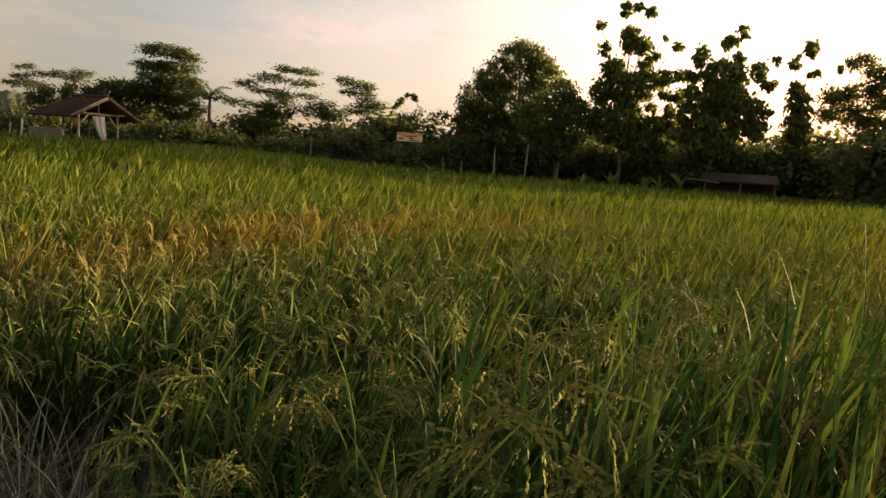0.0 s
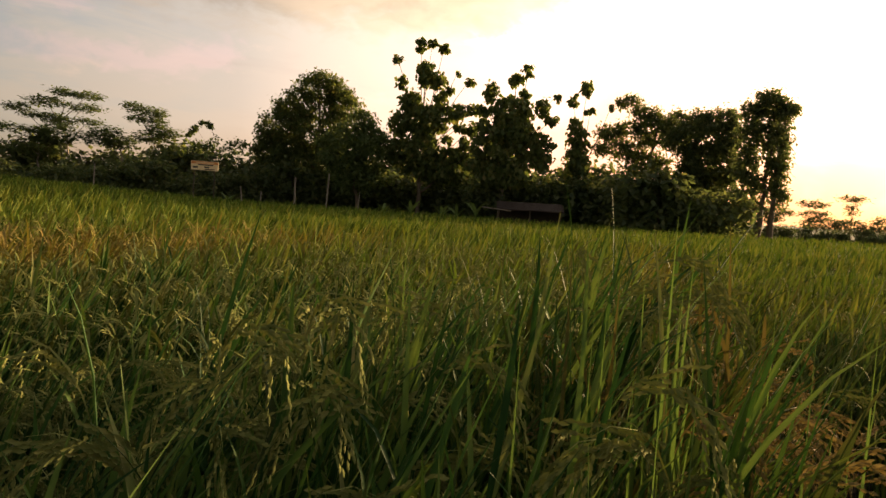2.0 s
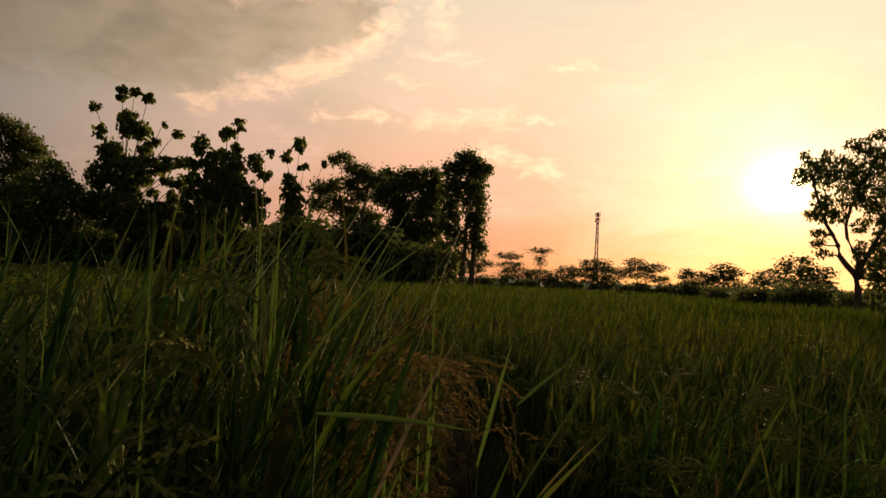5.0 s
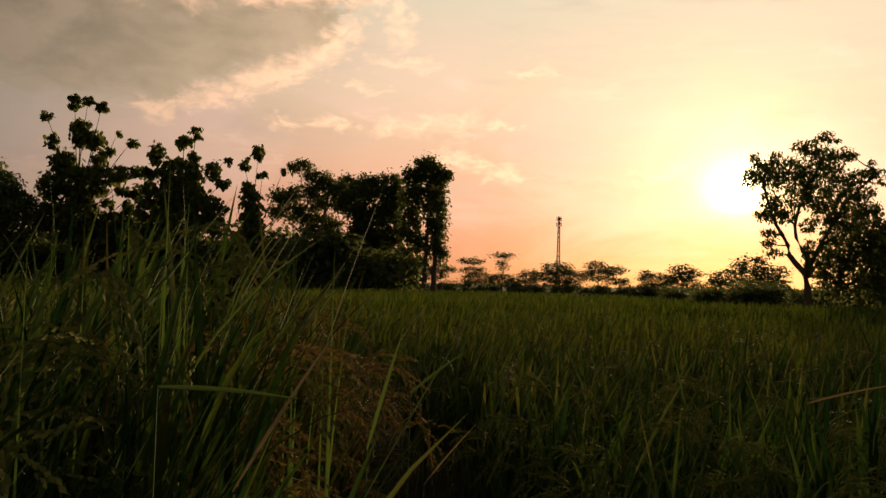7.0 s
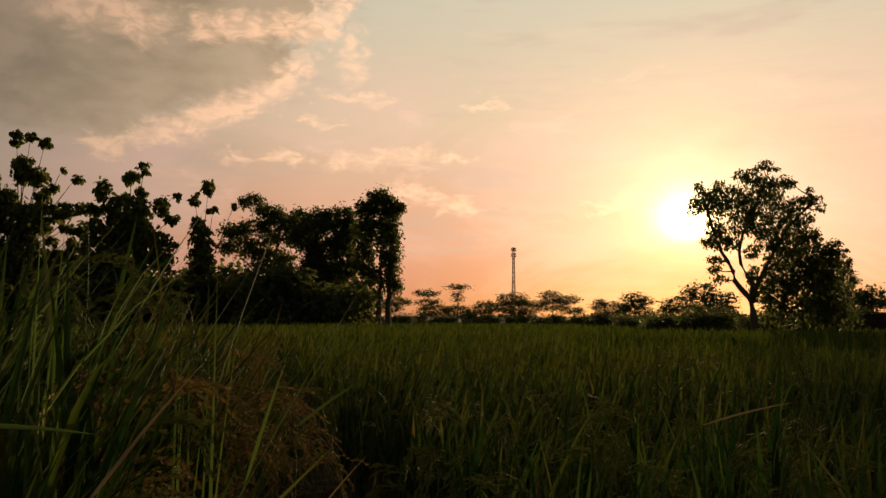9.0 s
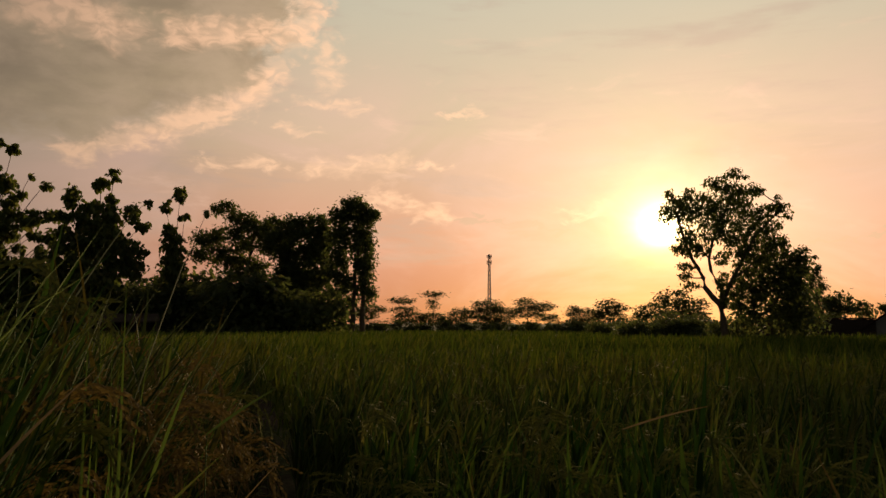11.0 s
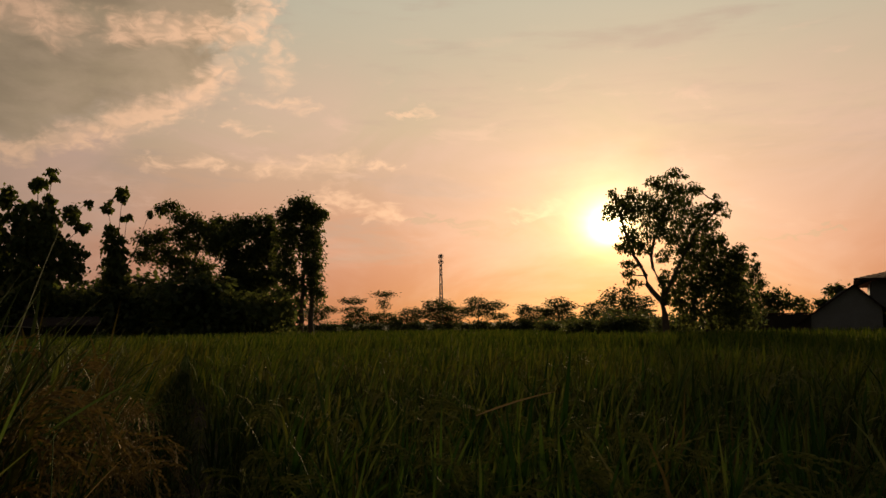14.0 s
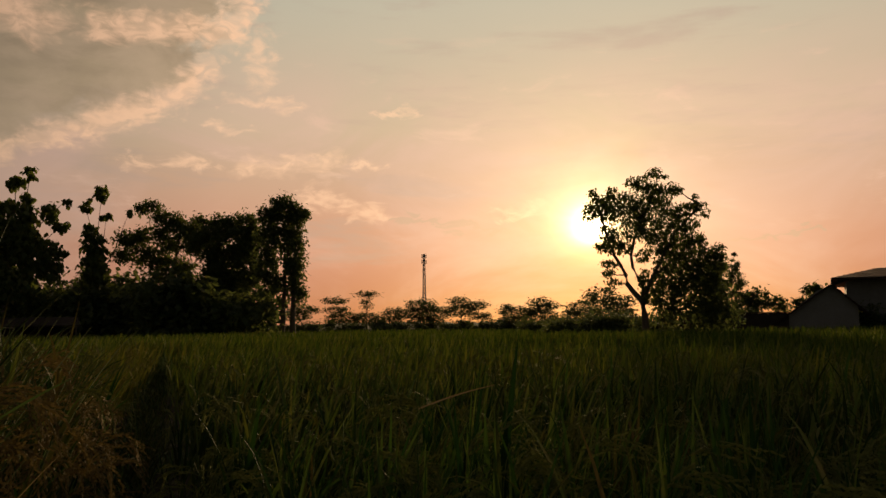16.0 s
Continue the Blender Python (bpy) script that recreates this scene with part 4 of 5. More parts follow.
def make_shrubs():
    """Undergrowth that closes the row of trees."""
    rng = np.random.default_rng(71)
    kinds = []
    for k in range(6):
        blobs = [(rng.uniform(-0.9, 0.9), rng.uniform(0.35, 0.85) * 3.0, rng.uniform(0.7, 1.2), rng.uniform(0.5, 0.8)) for _ in range(5)] + [(0, 1.0, 1.6, 0.9)]
        ob = tree("shrub", "dark tangled undergrowth shrub between the trees", "shrub", 0.35, 60.0 + k, blobs,
                  dict(density=125, length=0.32, width=0.2, droop=0.4, clump=9, spread=0.25), SHRUB_LEAF, 72 + k, 0.07, group="undergrowth shrubs", limb_r=0.5)
        kinds.append(ob)
    spots = []
    for az in np.arange(-36, 33.8, 1.5):
        spots.append((az + rng.uniform(-0.5, 0.5), rng.uniform(53, 58) if az < 28 else rng.uniform(48, 51), rng.uniform(0.75, 1.1) if az < 2 else rng.uniform(1.1, 1.5)))
    for az in np.arange(-37, 34, 1.6):
        spots.append((az + rng.uniform(-0.6, 0.6), rng.uniform(63, 70), rng.uniform(0.9, 1.35) if az < -15 else rng.uniform(1.1, 1.7) if az < 3 else rng.uniform(1.6, 1.95)))
    for az in np.arange(33, 61, 0.55):
        spots.append((az + rng.uniform(-0.3, 0.3), rng.uniform(92, 104), rng.uniform(0.4, 0.68)))
    for az in np.arange(54, 63, 0.9):
        spots.append((az + rng.uniform(-0.3, 0.3), rng.uniform(56, 64), rng.uniform(0.5, 0.7)))
    for az in np.arange(57, 78, 1.3):
        spots.append((az + rng.uniform(-0.5, 0.5), rng.uniform(45, 50), rng.uniform(0.5, 0.75)))
    for i, (az, d, size) in enumerate(spots):
        m = facing(*bearing(az, d)) @ Matrix.Diagonal((size * 1.15, size, size, 1))
        if i < len(kinds):
            kinds[i].matrix_world = m
        else:
            ob = copy_thing(kinds[i % len(kinds)], m)
            ob.matrix_world = m


make_shrubs()


def banana(az, d, size, seed):
    rng = np.random.default_rng(seed)
    ob = tagged(empty("banana_plant", facing(*bearing(az, d))), "young banana plant with pale broad leaves", "banana plant", "banana plants at the field edge")
    part("stem", tube_mesh("stem", [(0, 0, 0), (0.02, 0, size * 0.3), (0, 0, size * 0.6)], [0.07, 0.06, 0.04], FINE_LEAF, 7), ob)
    for k in range(5):
        heap = Heap()
        blades(rng, np.array([[0, 0, size * 0.5]]), np.array([k * 1.4 + rng.uniform(-0.4, 0.4)]), np.array([rng.uniform(0.2, 0.6)]), np.array([rng.uniform(0.6, 1.5)]),
               np.array([size * rng.uniform(0.5, 0.85)]), np.array([size * 0.17]), 7, True, 0.0, heap)
        part("leaf", heap.mesh("leaf", BANANA_LEAF), ob)


for k, (az, d, size) in enumerate([(11.8, 48.5, 1.6), (14.1, 48.0, 1.5), (16.6, 48.3, 1.7), (15.2, 49, 1.4), (9.8, 49, 1.3), (-1.2, 50, 1.3), (-5.0, 50, 1.2)]):
    banana(az, d, size, 90 + k)


def pale_stake(az, d, h, r, tilt):
    x, y = bearing(az, d)
    ob = tagged(empty("wooden_stake", facing(x, y)), "thin pale wooden stake at the field edge", "stake", "stakes at the field edge")
    part("pole", tube_mesh("pole", [(0, 0, 0), (tilt * 0.5, 0, h * 0.5), (tilt, 0, h)], [r, r * 0.9, r * 0.7], PALE_BARK, 6), ob)


for az, d, h, r, tilt in [(5.6, 50, 2.9, 0.06, 0.12), (-0.2, 49, 1.7, 0.05, -0.2), (1.0, 49, 1.5, 0.05, 0.0), (3.4, 50, 2.5, 0.07, -0.05), (-10.0, 50, 2.4, 0.05, 0.05), (7.9, 49, 1.9, 0.04, 0.1)]:
    pale_stake(az, d, h, r, tilt)

# ---- field hut, sign, shed, mast, house ----


def roof_slope(name, a, b, c, d, material, parent, ribs=10):
    """A thick roof slope with the four corners a b (ridge) c d (eave), and courses across it."""
    a, b, c, d = (Vector(p) for p in (a, b, c, d))
    nor = (b - a).cross(d - a).normalized()
    if nor.z < 0:
        nor = -nor
    def slab(u0, u1, low, high, thick):
        """A strip of the slope from u0 to u1 of the way down, raised from low to high."""
        verts = []
        for rise, u in ((low, u0), (high, u1)):
            l, r = a.lerp(d, u), b.lerp(c, u)
            verts += [l + nor * rise, r + nor * rise, l + nor * (rise - thick), r + nor * (rise - thick)]
        faces = np.array([(0, 1, 5, 4), (2, 6, 7, 3), (4, 5, 7, 6), (0, 4, 6, 2), (1, 3, 7, 5), (0, 2, 3, 1)])
        return [tuple(v) for v in verts], [faces]
    base = part(name, mesh_of(name, *slab(0.0, 1.0, -0.03, -0.03, 0.03), material), parent)
    for k in range(ribs):
        part("tile_course", mesh_of("tile_course", *slab(k / ribs, (k + 1) / ribs + 0.015, 0.0, 0.03, 0.026), material), base)
    return base


HUT = pose(-12.50, 28.68, 0.45, 0, 0, 66.0)


def hut():
    """An open field hut: posts, beams, a roof with a gable in front and a hip behind. Local x runs along the gable, y back along the ridge."""
    ob = tagged(empty("field_hut", HUT), "open wooden field hut with a dark red tiled gable roof", "hut")
    w, deep, post, top = 0.88, 1.5, 1.86, 2.45
    eave, back, ridge = 0.68, 1.8, 1.25
    for x in (-w, w):
        for y in (0.0, 0.75, 1.5):
            part("post", tube_mesh("post", [(x, y, 0), (x + 0.02, y, post / 2), (x, y, post)], [0.05, 0.045, 0.045], OLD_WOOD if y == 0 else BARK, 7), ob)
        part("side_beam", beam_mesh("side_beam", (x, -0.3, post), (x, deep + 0.2, post), 0.07, OLD_WOOD), ob)
        part("brace", beam_mesh("brace", (x, 0, post - 0.5), (x * 0.5, 0, post - 0.03), 0.055, OLD_WOOD), ob)
        part("brace", beam_mesh("brace", (x, 0, post - 0.45), (x, 0.5, post - 0.03), 0.055, OLD_WOOD), ob)
    for y in (0.0, 0.75, 1.5):
        part("tie_beam", beam_mesh("tie_beam", (-w - 0.1, y, post), (w + 0.1, y, post - 0.02), 0.07, OLD_WOOD), ob)
    for y in (0.0, 1.0):
        part("king_post", beam_mesh("king_post", (0, y, post), (0, y, top - 0.06), 0.06, OLD_WOOD), ob)
    part("ridge_beam", beam_mesh("ridge_beam", (0, -0.3, top - 0.05), (0, ridge, top - 0.05), 0.07, OLD_WOOD), ob)
    for x in (-1, 1):
        part("barge_board", beam_mesh("barge_board", (0, -0.46, top + 0.01), (x * (w + eave), -0.46, post - 0.16), 0.06, OLD_WOOD), ob)
        roof_slope("roof_slope", (0, -0.5, top), (0, ridge, top), (x * (w + eave), back, post - 0.16), (x * (w + eave), -0.5, post - 0.16), ROOF_TILE, ob, 12)
    roof_slope("roof_hip", (0, ridge, top), (0, ridge, top), (w + eave, back, post - 0.16), (-w - eave, back, post - 0.16), ROOF_TILE, ob, 10)
    part("ridge_cap", tube_mesh("ridge_cap", [(0, -0.5, top + 0.02), (0, 0.5, top + 0.03), (0, ridge + 0.05, top + 0.02)], [0.06, 0.06, 0.06], ROOF_TILE, 8), ob)
    rng = np.random.default_rng(66)
    for k in range(12):
        y0 = rng.uniform(-0.2, 1.2)
        a = Vector((rng.uniform(-0.5, 0.5), y0, 0))
        a.z = top + 0.06 - abs(a.x) * 0.48
        b = a + Vector((rng.uniform(-0.4, 0.4), rng.uniform(-0.5, 0.5), rng.uniform(0.05, 0.16)))
        part("dry_branch", tube_mesh("dry_branch", [a, a.lerp(b, 0.5) + Vector((0, 0, 0.03)), b], [0.022, 0.018, 0.008], BARK, 5), ob)
    part("platform", (box_bm(1.3, 1.0, 0.06, 0.01, (0, 1.1, 0.6)), BARK), ob, "low bamboo sitting platform")
    part("low_wall", (box_bm(0.14, 1.7, 1.25, 0.03, (-w - 0.12, 1.45, 0.62)), CONCRETE), ob, "low stained concrete wall")
    part("side_rail", beam_mesh("side_rail", (-w - 0.3, 2.6, 0), (-w - 0.2, 2.6, 1.5), 0.06, CLOTH), ob, "whitewashed upright")
    part("side_rail", beam_mesh("side_rail", (-w - 0.5, 3.0, 0), (-w - 0.3, 3.1, 1.35), 0.06, OLD_WOOD), ob)


def cloth():
    """A white cloth that hangs from the front beam of the hut and blows aside."""
    ob = tagged(empty("hanging_cloth", HUT @ pose(-0.1, -0.12, 0.72, 0, 0, -46)), "white cloth hanging from the hut's front beam", "cloth")
    n, m = 9, 14
    verts = []
    for j in range(m):
        s = j / (m - 1)
        for i in range(n):
            u = i / (n - 1) - 0.5
            wide = 0.42 * (1 - 0.55 * s)
            verts.append((u * wide + 0.30 * s ** 1.4, 0.05 * math.sin(i * 1.9 + s * 2) * (0.4 + s), 1.05 - 1.1 * s))
    grid = np.arange(n * m).reshape(m, n)
    faces = np.stack([grid[:-1, :-1], grid[:-1, 1:], grid[1:, 1:], grid[1:, :-1]], -1).reshape(-1, 4)
    sheet = part("sheet", mesh_of("sheet", verts, [faces], CLOTH), ob)
    sheet.modifiers.new("thick", "SOLIDIFY").thickness = 0.006
    part("cord", beam_mesh("cord", (0, 0, 1.03), (0.02, 0.05, 1.2), 0.012, OLD_WOOD), ob)


def sign():
    x, y = -2.23, 50.2
    ob = tagged(empty("sign_board", facing(x, y)), "yellow and orange painted sign board on two posts", "sign")
    for k in (-0.6, 0.6):
        part("post", tube_mesh("post", [(k, 0.04, 0), (k, 0.04, 1.5), (k, 0.04, 3.0)], [0.03, 0.03, 0.03], BARK, 7), ob)
    board = part("board", (box_bm(1.62, 0.04, 0.56, 0.008, (0, -0.01, 2.79)), SIGN_CREAM), ob)
    part("stripe", (box_bm(1.58, 0.008, 0.15, 0, (0, -0.036, 2.97)), SIGN_RED), board, "orange stripe")
    for cx, cz, w, h in [(0.05, 2.84, 0.9, 0.06), (0.12, 2.70, 0.28, 0.09), (-0.55, 2.68, 0.3, 0.1), (0.3, 2.58, 0.6, 0.05), (0.0, 2.97, 1.1, 0.05)]:
        part("text_bar", (box_bm(w, 0.006, h, 0, (cx, -0.043, cz)), SIGN_DARK if cz < 2.9 else SIGN_CREAM), board)


def shed():
    """A low shed with a tarpaulin roof among the teak trees."""
    x, y = 17.6, 46.3
    ob = tagged(empty("low_shed", facing(x, y)), "low brown tarpaulin-covered shed under the trees", "shed")
    roof_slope("roof", (-2.0, 1.2, 1.95), (2.2, 1.2, 2.0), (2.3, -0.8, 1.5), (-1.9, -0.8, 1.45), TARP, ob, 7)
    for k in (-1.8, 0.2, 2.1):
        part("post", tube_mesh("post", [(k, -0.7, 0), (k, -0.7, 0.7), (k, -0.7, 1.44)], [0.05, 0.05, 0.045], BARK, 6), ob)
        part("post", tube_mesh("post", [(k, 1.1, 0), (k, 1.1, 0.9), (k, 1.1, 1.88)], [0.05, 0.05, 0.045], BARK, 6), ob)
    part("rail", beam_mesh("rail", (-2.9, -0.9, 1.50), (-1.0, -0.9, 1.36), 0.07, PALE_BARK), ob, "pale bamboo rail")
    part("back_wall", (box_bm(4.0, 0.08, 1.84, 0.01, (0.1, 1.2, 0.92)), THATCH), ob)


def mast():
    x, y = 280.9, 270.0
    ob = tagged(empty("radio_mast", facing(x, y)), "slim steel lattice mast far away", "radio mast")
    h, n = 37.5, 16
    def corner(k, z):
        r = 1.35 - 0.85 * z / h
        return (r * math.cos(k * math.pi / 2 + 0.6), r * math.sin(k * math.pi / 2 + 0.6), z)
    for k in range(4):
        part("leg", beam_mesh("leg", corner(k, 0), corner(k, h), 0.20, STEEL), ob)
    for i in range(n):
        z0, z1 = h * i / n, h * (i + 1) / n
        heap = Heap()
        for k in range(4):
            for a, b in ((corner(k, z0), corner(k + 1, z1)), (corner(k + 1, z0), corner(k, z1)), (corner(k, z1), corner(k + 1, z1))):
                v, f = tube([a, b], [0.09, 0.09], 4)
                heap.add(v, f)
        part("lattice", heap.mesh("lattice", STEEL), ob)
    for k in range(6):
        a = k * math.tau / 6
        for z in (h - 1.2, h - 4.0):
            part("antenna", (box_bm(0.35, 0.2, 2.0, 0.04, (1.1 * math.cos(a), 1.1 * math.sin(a), z)), PLASTER), ob)


def house():
    """A plastered house with a gable towards the field, and a taller roof behind it."""
    ob = tagged(empty("house", facing(42.85, 12.0)), "grey plastered low house with dark tiled gable roofs", "house")
    # local x across the view, y away
    gable = bmesh.new()
    pts = [(-2.0, 0, 0), (1.6, 0, 0), (1.6, 0, 1.9), (0.45, 0, 3.0), (-0.2, 0, 2.75), (-2.0, 0, 1.25)]
    front = [gable.verts.new(p) for p in pts]
    back = [gable.verts.new((p[0], 0.2, p[2])) for p in pts]
    gable.faces.new(front[::-1])
    gable.faces.new(back)
    for i in range(len(pts)):
        j = (i + 1) % len(pts)
        gable.faces.new((front[i], front[j], back[j], back[i]))
    bmesh.ops.recalc_face_normals(gable, faces=gable.faces)
    part("gable_wall", (gable, PLASTER), ob)
    roof_slope("roof_slope", (0.45, -0.3, 3.08), (0.45, 7.0, 3.08), (-2.25, 7.0, 1.12), (-2.25, -0.3, 1.12), ROOF_TILE, ob, 10)
    roof_slope("roof_slope", (0.45, -0.3, 3.08), (0.45, 7.0, 3.08), (2.1, 7.0, 1.5), (2.1, -0.3, 1.5), ROOF_TILE, ob, 8)
    part("rear_wall", (box_bm(9.0, 0.2, 3.4, 0.02, (5.8, 4.0, 1.7)), PLASTER), ob)
    part("side_wall", (box_bm(0.2, 5.0, 3.3, 0.02, (1.3, 6.5, 1.65)), PLASTER), ob)
    roof_slope("upper_roof_slope", (2.9, 6.0, 4.15), (10.0, 6.0, 4.2), (10.4, 2.6, 3.45), (0.5, 2.6, 3.5), ROOF_TILE, ob, 8)
    roof_slope("upper_roof_slope", (2.9, 6.0, 4.15), (10.0, 6.0, 4.2), (10.4, 9.4, 3.3), (0.5, 9.4, 3.3), ROOF_TILE, ob, 8)
    roof_slope("hip", (2.9, 6.0, 4.15), (2.9, 6.0, 4.15), (0.5, 9.4, 3.3), (0.5, 2.6, 3.5), ROOF_TILE, ob, 6)
    part("window", (box_bm(0.9, 0.05, 0.9, 0.01, (3.8, 3.88, 1.9)), SIGN_DARK), ob, "dark window")
    wall = tagged(empty("garden_wall", facing(41.75, 15.2)), "long low dark wall beside the house", "wall")
    part("wall", (box_bm(5.4, 0.2, 1.65, 0.02, (-0.9, 0, 0.82)), THATCH), wall)
    part("coping", (box_bm(5.5, 0.28, 0.06, 0.015, (-0.9, 0, 1.68)), ROOF_TILE), wall)


hut()
cloth()
sign()
shed()
mast()
house()

# ---- rice ----
LEAN = (0.16, 0.02)


def rice_hill(rng, tillers, leaves, levels, fold, green, grain, height=1.0, width=0.0135, ears=4, ear=None, at=(0, 0), ripe=0.0, out=None, lean=LEAN, stems=True, ear_way=None, ear_up=(-0.12, 0.08)):
    """One hill of rice: a tuft of stalks with long leaves and bowed ears. out gives each ear a heap of its own."""
    n = tillers
    a = rng.uniform(0, math.tau, n)
    foot = np.stack([at[0] + 0.05 * np.cos(a), at[1] + 0.05 * np.sin(a), np.full(n, lift(*at))], -1)
    tall = height * rng.uniform(0.64, 0.88, n)
    tilt = rng.uniform(0.02, 0.24, n)
    head = foot + np.stack([tall * (np.sin(tilt) * np.cos(a) + lean[0]), tall * (np.sin(tilt) * np.sin(a) + lean[1]), tall * np.cos(tilt)], -1)
    if stems:
        blades(rng, foot, a, tilt, np.zeros(n), tall * 1.05, np.full(n, 0.007), 3, False, ripe, green, lean)
    k = rng.integers(0, n, leaves)
    s = rng.uniform(0.4, 1.0, leaves)[:, None]
    root = foot[k] * (1 - s) + head[k] * s
    az = np.where(rng.random(leaves) < 0.5, rng.normal(0.1, 0.7, leaves), a[k] + rng.normal(0, 0.9, leaves))
    blades(rng, root, az, rng.uniform(0.05, 0.5, leaves), np.abs(rng.normal(0.2, 0.45, leaves)), height * rng.uniform(0.17, 0.37, leaves),
           width * rng.uniform(0.7, 1.25, leaves), levels, fold, np.clip(ripe + rng.normal(0, 0.12, leaves), 0, 1), green, lean)
    for j in range(ears):
        i = int(rng.integers(n))
        heap = out() if out else grain
        if ear_way is not None:
            head[i, :2] += 0.035 * np.array([math.cos(ear_way), math.sin(ear_way)])
        panicle(rng, head[i] + np.array([0, 0, rng.uniform(*ear_up) * height]), a[i] + rng.normal(0, 0.8) if ear_way is None else rng.normal(ear_way, 0.7), heap, length=height * rng.uniform(0.17, 0.24), droop=rng.uniform(1.6, 2.4), ripe=ripe, **(ear or {}))


def ripeness(x, y):
    """How far the plot has ripened here: patches of yellow among the green."""
    v = 0.14 + 0.5 * noise.noise((x * 0.33 + 4.1, y * 0.33, 2.0)) + 0.3 * noise.noise((x * 1.3, y * 1.3, 5.0))
    p, q = furrow(x, y)
    v += 0.9 * math.exp(-((x + 1.6) / 0.9) ** 2 - ((y - 4.4) / 0.7) ** 2) + 1.5 * math.exp(-((p + 5.55) / 0.75) ** 2) * min(1, max(0, (q - 2.5) / 1.5)) * min(1, max(0.25, (16 - q) / 5))
    return min(1.0, max(0.0, (v - 0.3) * 1.3))


KEEP_CLEAR = [(0.34, 0.33), (0.40, 0.32), (0.48, 0.31), (0.55, 0.26), (0.63, 0.21), (0.67, 0.12), (0.72, 0.03), (0.80, -0.01), (0.86, -0.05), (0.93, -0.09), (1.0, -0.16), (1.04, -0.24), (1.07, -0.31)]


def hollow(x, y):
    """The plants have collapsed here."""
    return 1.0 < math.hypot(x - 0.34, y - 0.33) < 3.1 and -62 < math.degrees(math.atan2(x - 0.34, y - 0.33)) < -20


def make_rice():
    rng = np.random.default_rng(101)
    spots = []
    row = 0.215
    for i in range(-70, 71):
        if i == 0:
            continue
        for q in np.arange(-9.5, 24, row):
            near_by, far_off = min(1, max(0, (q - 3) / 6)), min(1, max(0, (q - 9) / 4))
            first = 0.20 - 0.1 * near_by - 0.1 * far_off + 0.1 * (q < 2) if i > 0 else -0.76 - 0.12 * (q < 2.4) + 0.12 * near_by + 0.12 * far_off
            pj, qj = first + row * (i - math.copysign(1, i)) + rng.normal(0, 0.025), q + rng.normal(0, 0.03)
            spots.append((*from_furrow(pj, qj), pj, qj))
    near, middle = [], []
    for x, y, p, q in spots:
        d = min(math.hypot(x - a, y - b) for a, b in KEEP_CLEAR)
        r = math.hypot(x - EYE.x, y - EYE.y)
        az = math.degrees(math.atan2(x - EYE.x, y - EYE.y))
        if -5.6 < p < -5.25 and q < 16:
            continue
        if d < 0.75 or r > 20 or (not -62 < az < 118 and r > 9.5):
            continue
        if p < 0 and r < 6 and rng.random() < 0.09 and not hollow(x, y):
            continue
        (near if hollow(x, y) or (d < 2.55 or -1.1 < p < 0 and d < 4.6) and -62 < az < 118 else middle).append((x, y, p, d, r, az))
    # the nearest hills are plants of their own, grown from a few kinds
    looks = {"eared": ("green rice plant with long leaves and bowed ears", 88, 11, RICE_LEAF, GRAIN, 0.017),
             "leafy": ("tall leafy green rice plant with few ears", 125, 6, RICE_LEAF, GRAIN, 0.0105),
             "brown": ("rice plant with browning leaves and few ears", 105, 5, RICE_RIPE, GRAIN, 0.012),
             "ripe": ("ripe yellowing rice plant with hanging golden ears", 70, 11, RICE_RIPE, GRAIN_GOLD, 0.0115),
             "dead": ("collapsed rice plant with grey dried straw", 85, 0, STRAW, GRAIN, 0.013)}
    kinds = {}
    for look_no, (look_name, (label, leaves, ear_count, leaf_mat, grain_mat, leaf_width)) in enumerate(looks.items()):
        for k in range(7):
            r2 = np.random.default_rng(200 + k + 50 * look_no)
            ob = tagged(empty("rice_plant", Matrix()), label, "rice plant", "rice plants along the furrow")
            green, ears = Heap(), []
            def out(ears=ears):
                ears.append(Heap())
                return ears[-1]
            if look_name == "dead":
                n = leaves
                blades(r2, np.stack([r2.normal(0, 0.1, n), r2.normal(0, 0.1, n), np.zeros(n)], -1), r2.uniform(0, math.tau, n), r2.uniform(0.05, 1.0, n), r2.uniform(0.1, 1.3, n),
                       r2.uniform(0.3, 0.85, n), leaf_width * r2.uniform(0.5, 1.1, n), 6, True, 0.0, green, (0.1, 0.0))
            else:
                rice_hill(r2, 12, leaves, 5, True, green, None, 1.0, leaf_width, ear_count, dict(strings=11) if look_name == "ripe" else None, out=out, **(dict(ear_way=-0.49, ear_up=(-0.3, 0.0)) if look_name == "ripe" else dict(ear_up=(-0.03, 0.13)) if look_name == "eared" else {}))
            tagged(part("foliage", green.mesh("foliage", leaf_mat), ob), kind="stuff")
            for e in ears:
                tagged(part("ear", e.mesh("ear", grain_mat), ob), kind="stuff")
            kinds.setdefault(look_name, []).append(ob)
    used = set()
    near.sort(key=lambda s: s[3] - (9 if hollow(s[0], s[1]) else 2.2 if -1.1 < s[2] < 0 else 0))
    for x, y, p, d, r, az in near[:300]:
        size = rng.uniform(0.9, 1.06) * (0.95 if p > 0 else 1.0)
        look_name = "eared"
        if -1.1 < p < 0 and d > 0.6 and rng.random() < (0.75 if y > 1.7 else 0.4):
            look_name = "ripe"
        elif p > 0 or d < 0.95 or (x > 0.45 and y < 2.6):
            look_name = "leafy" if d < 0.95 or rng.random() < 0.7 else "eared"
            if p > 0 and rng.random() < 0.22:
                look_name = "brown"
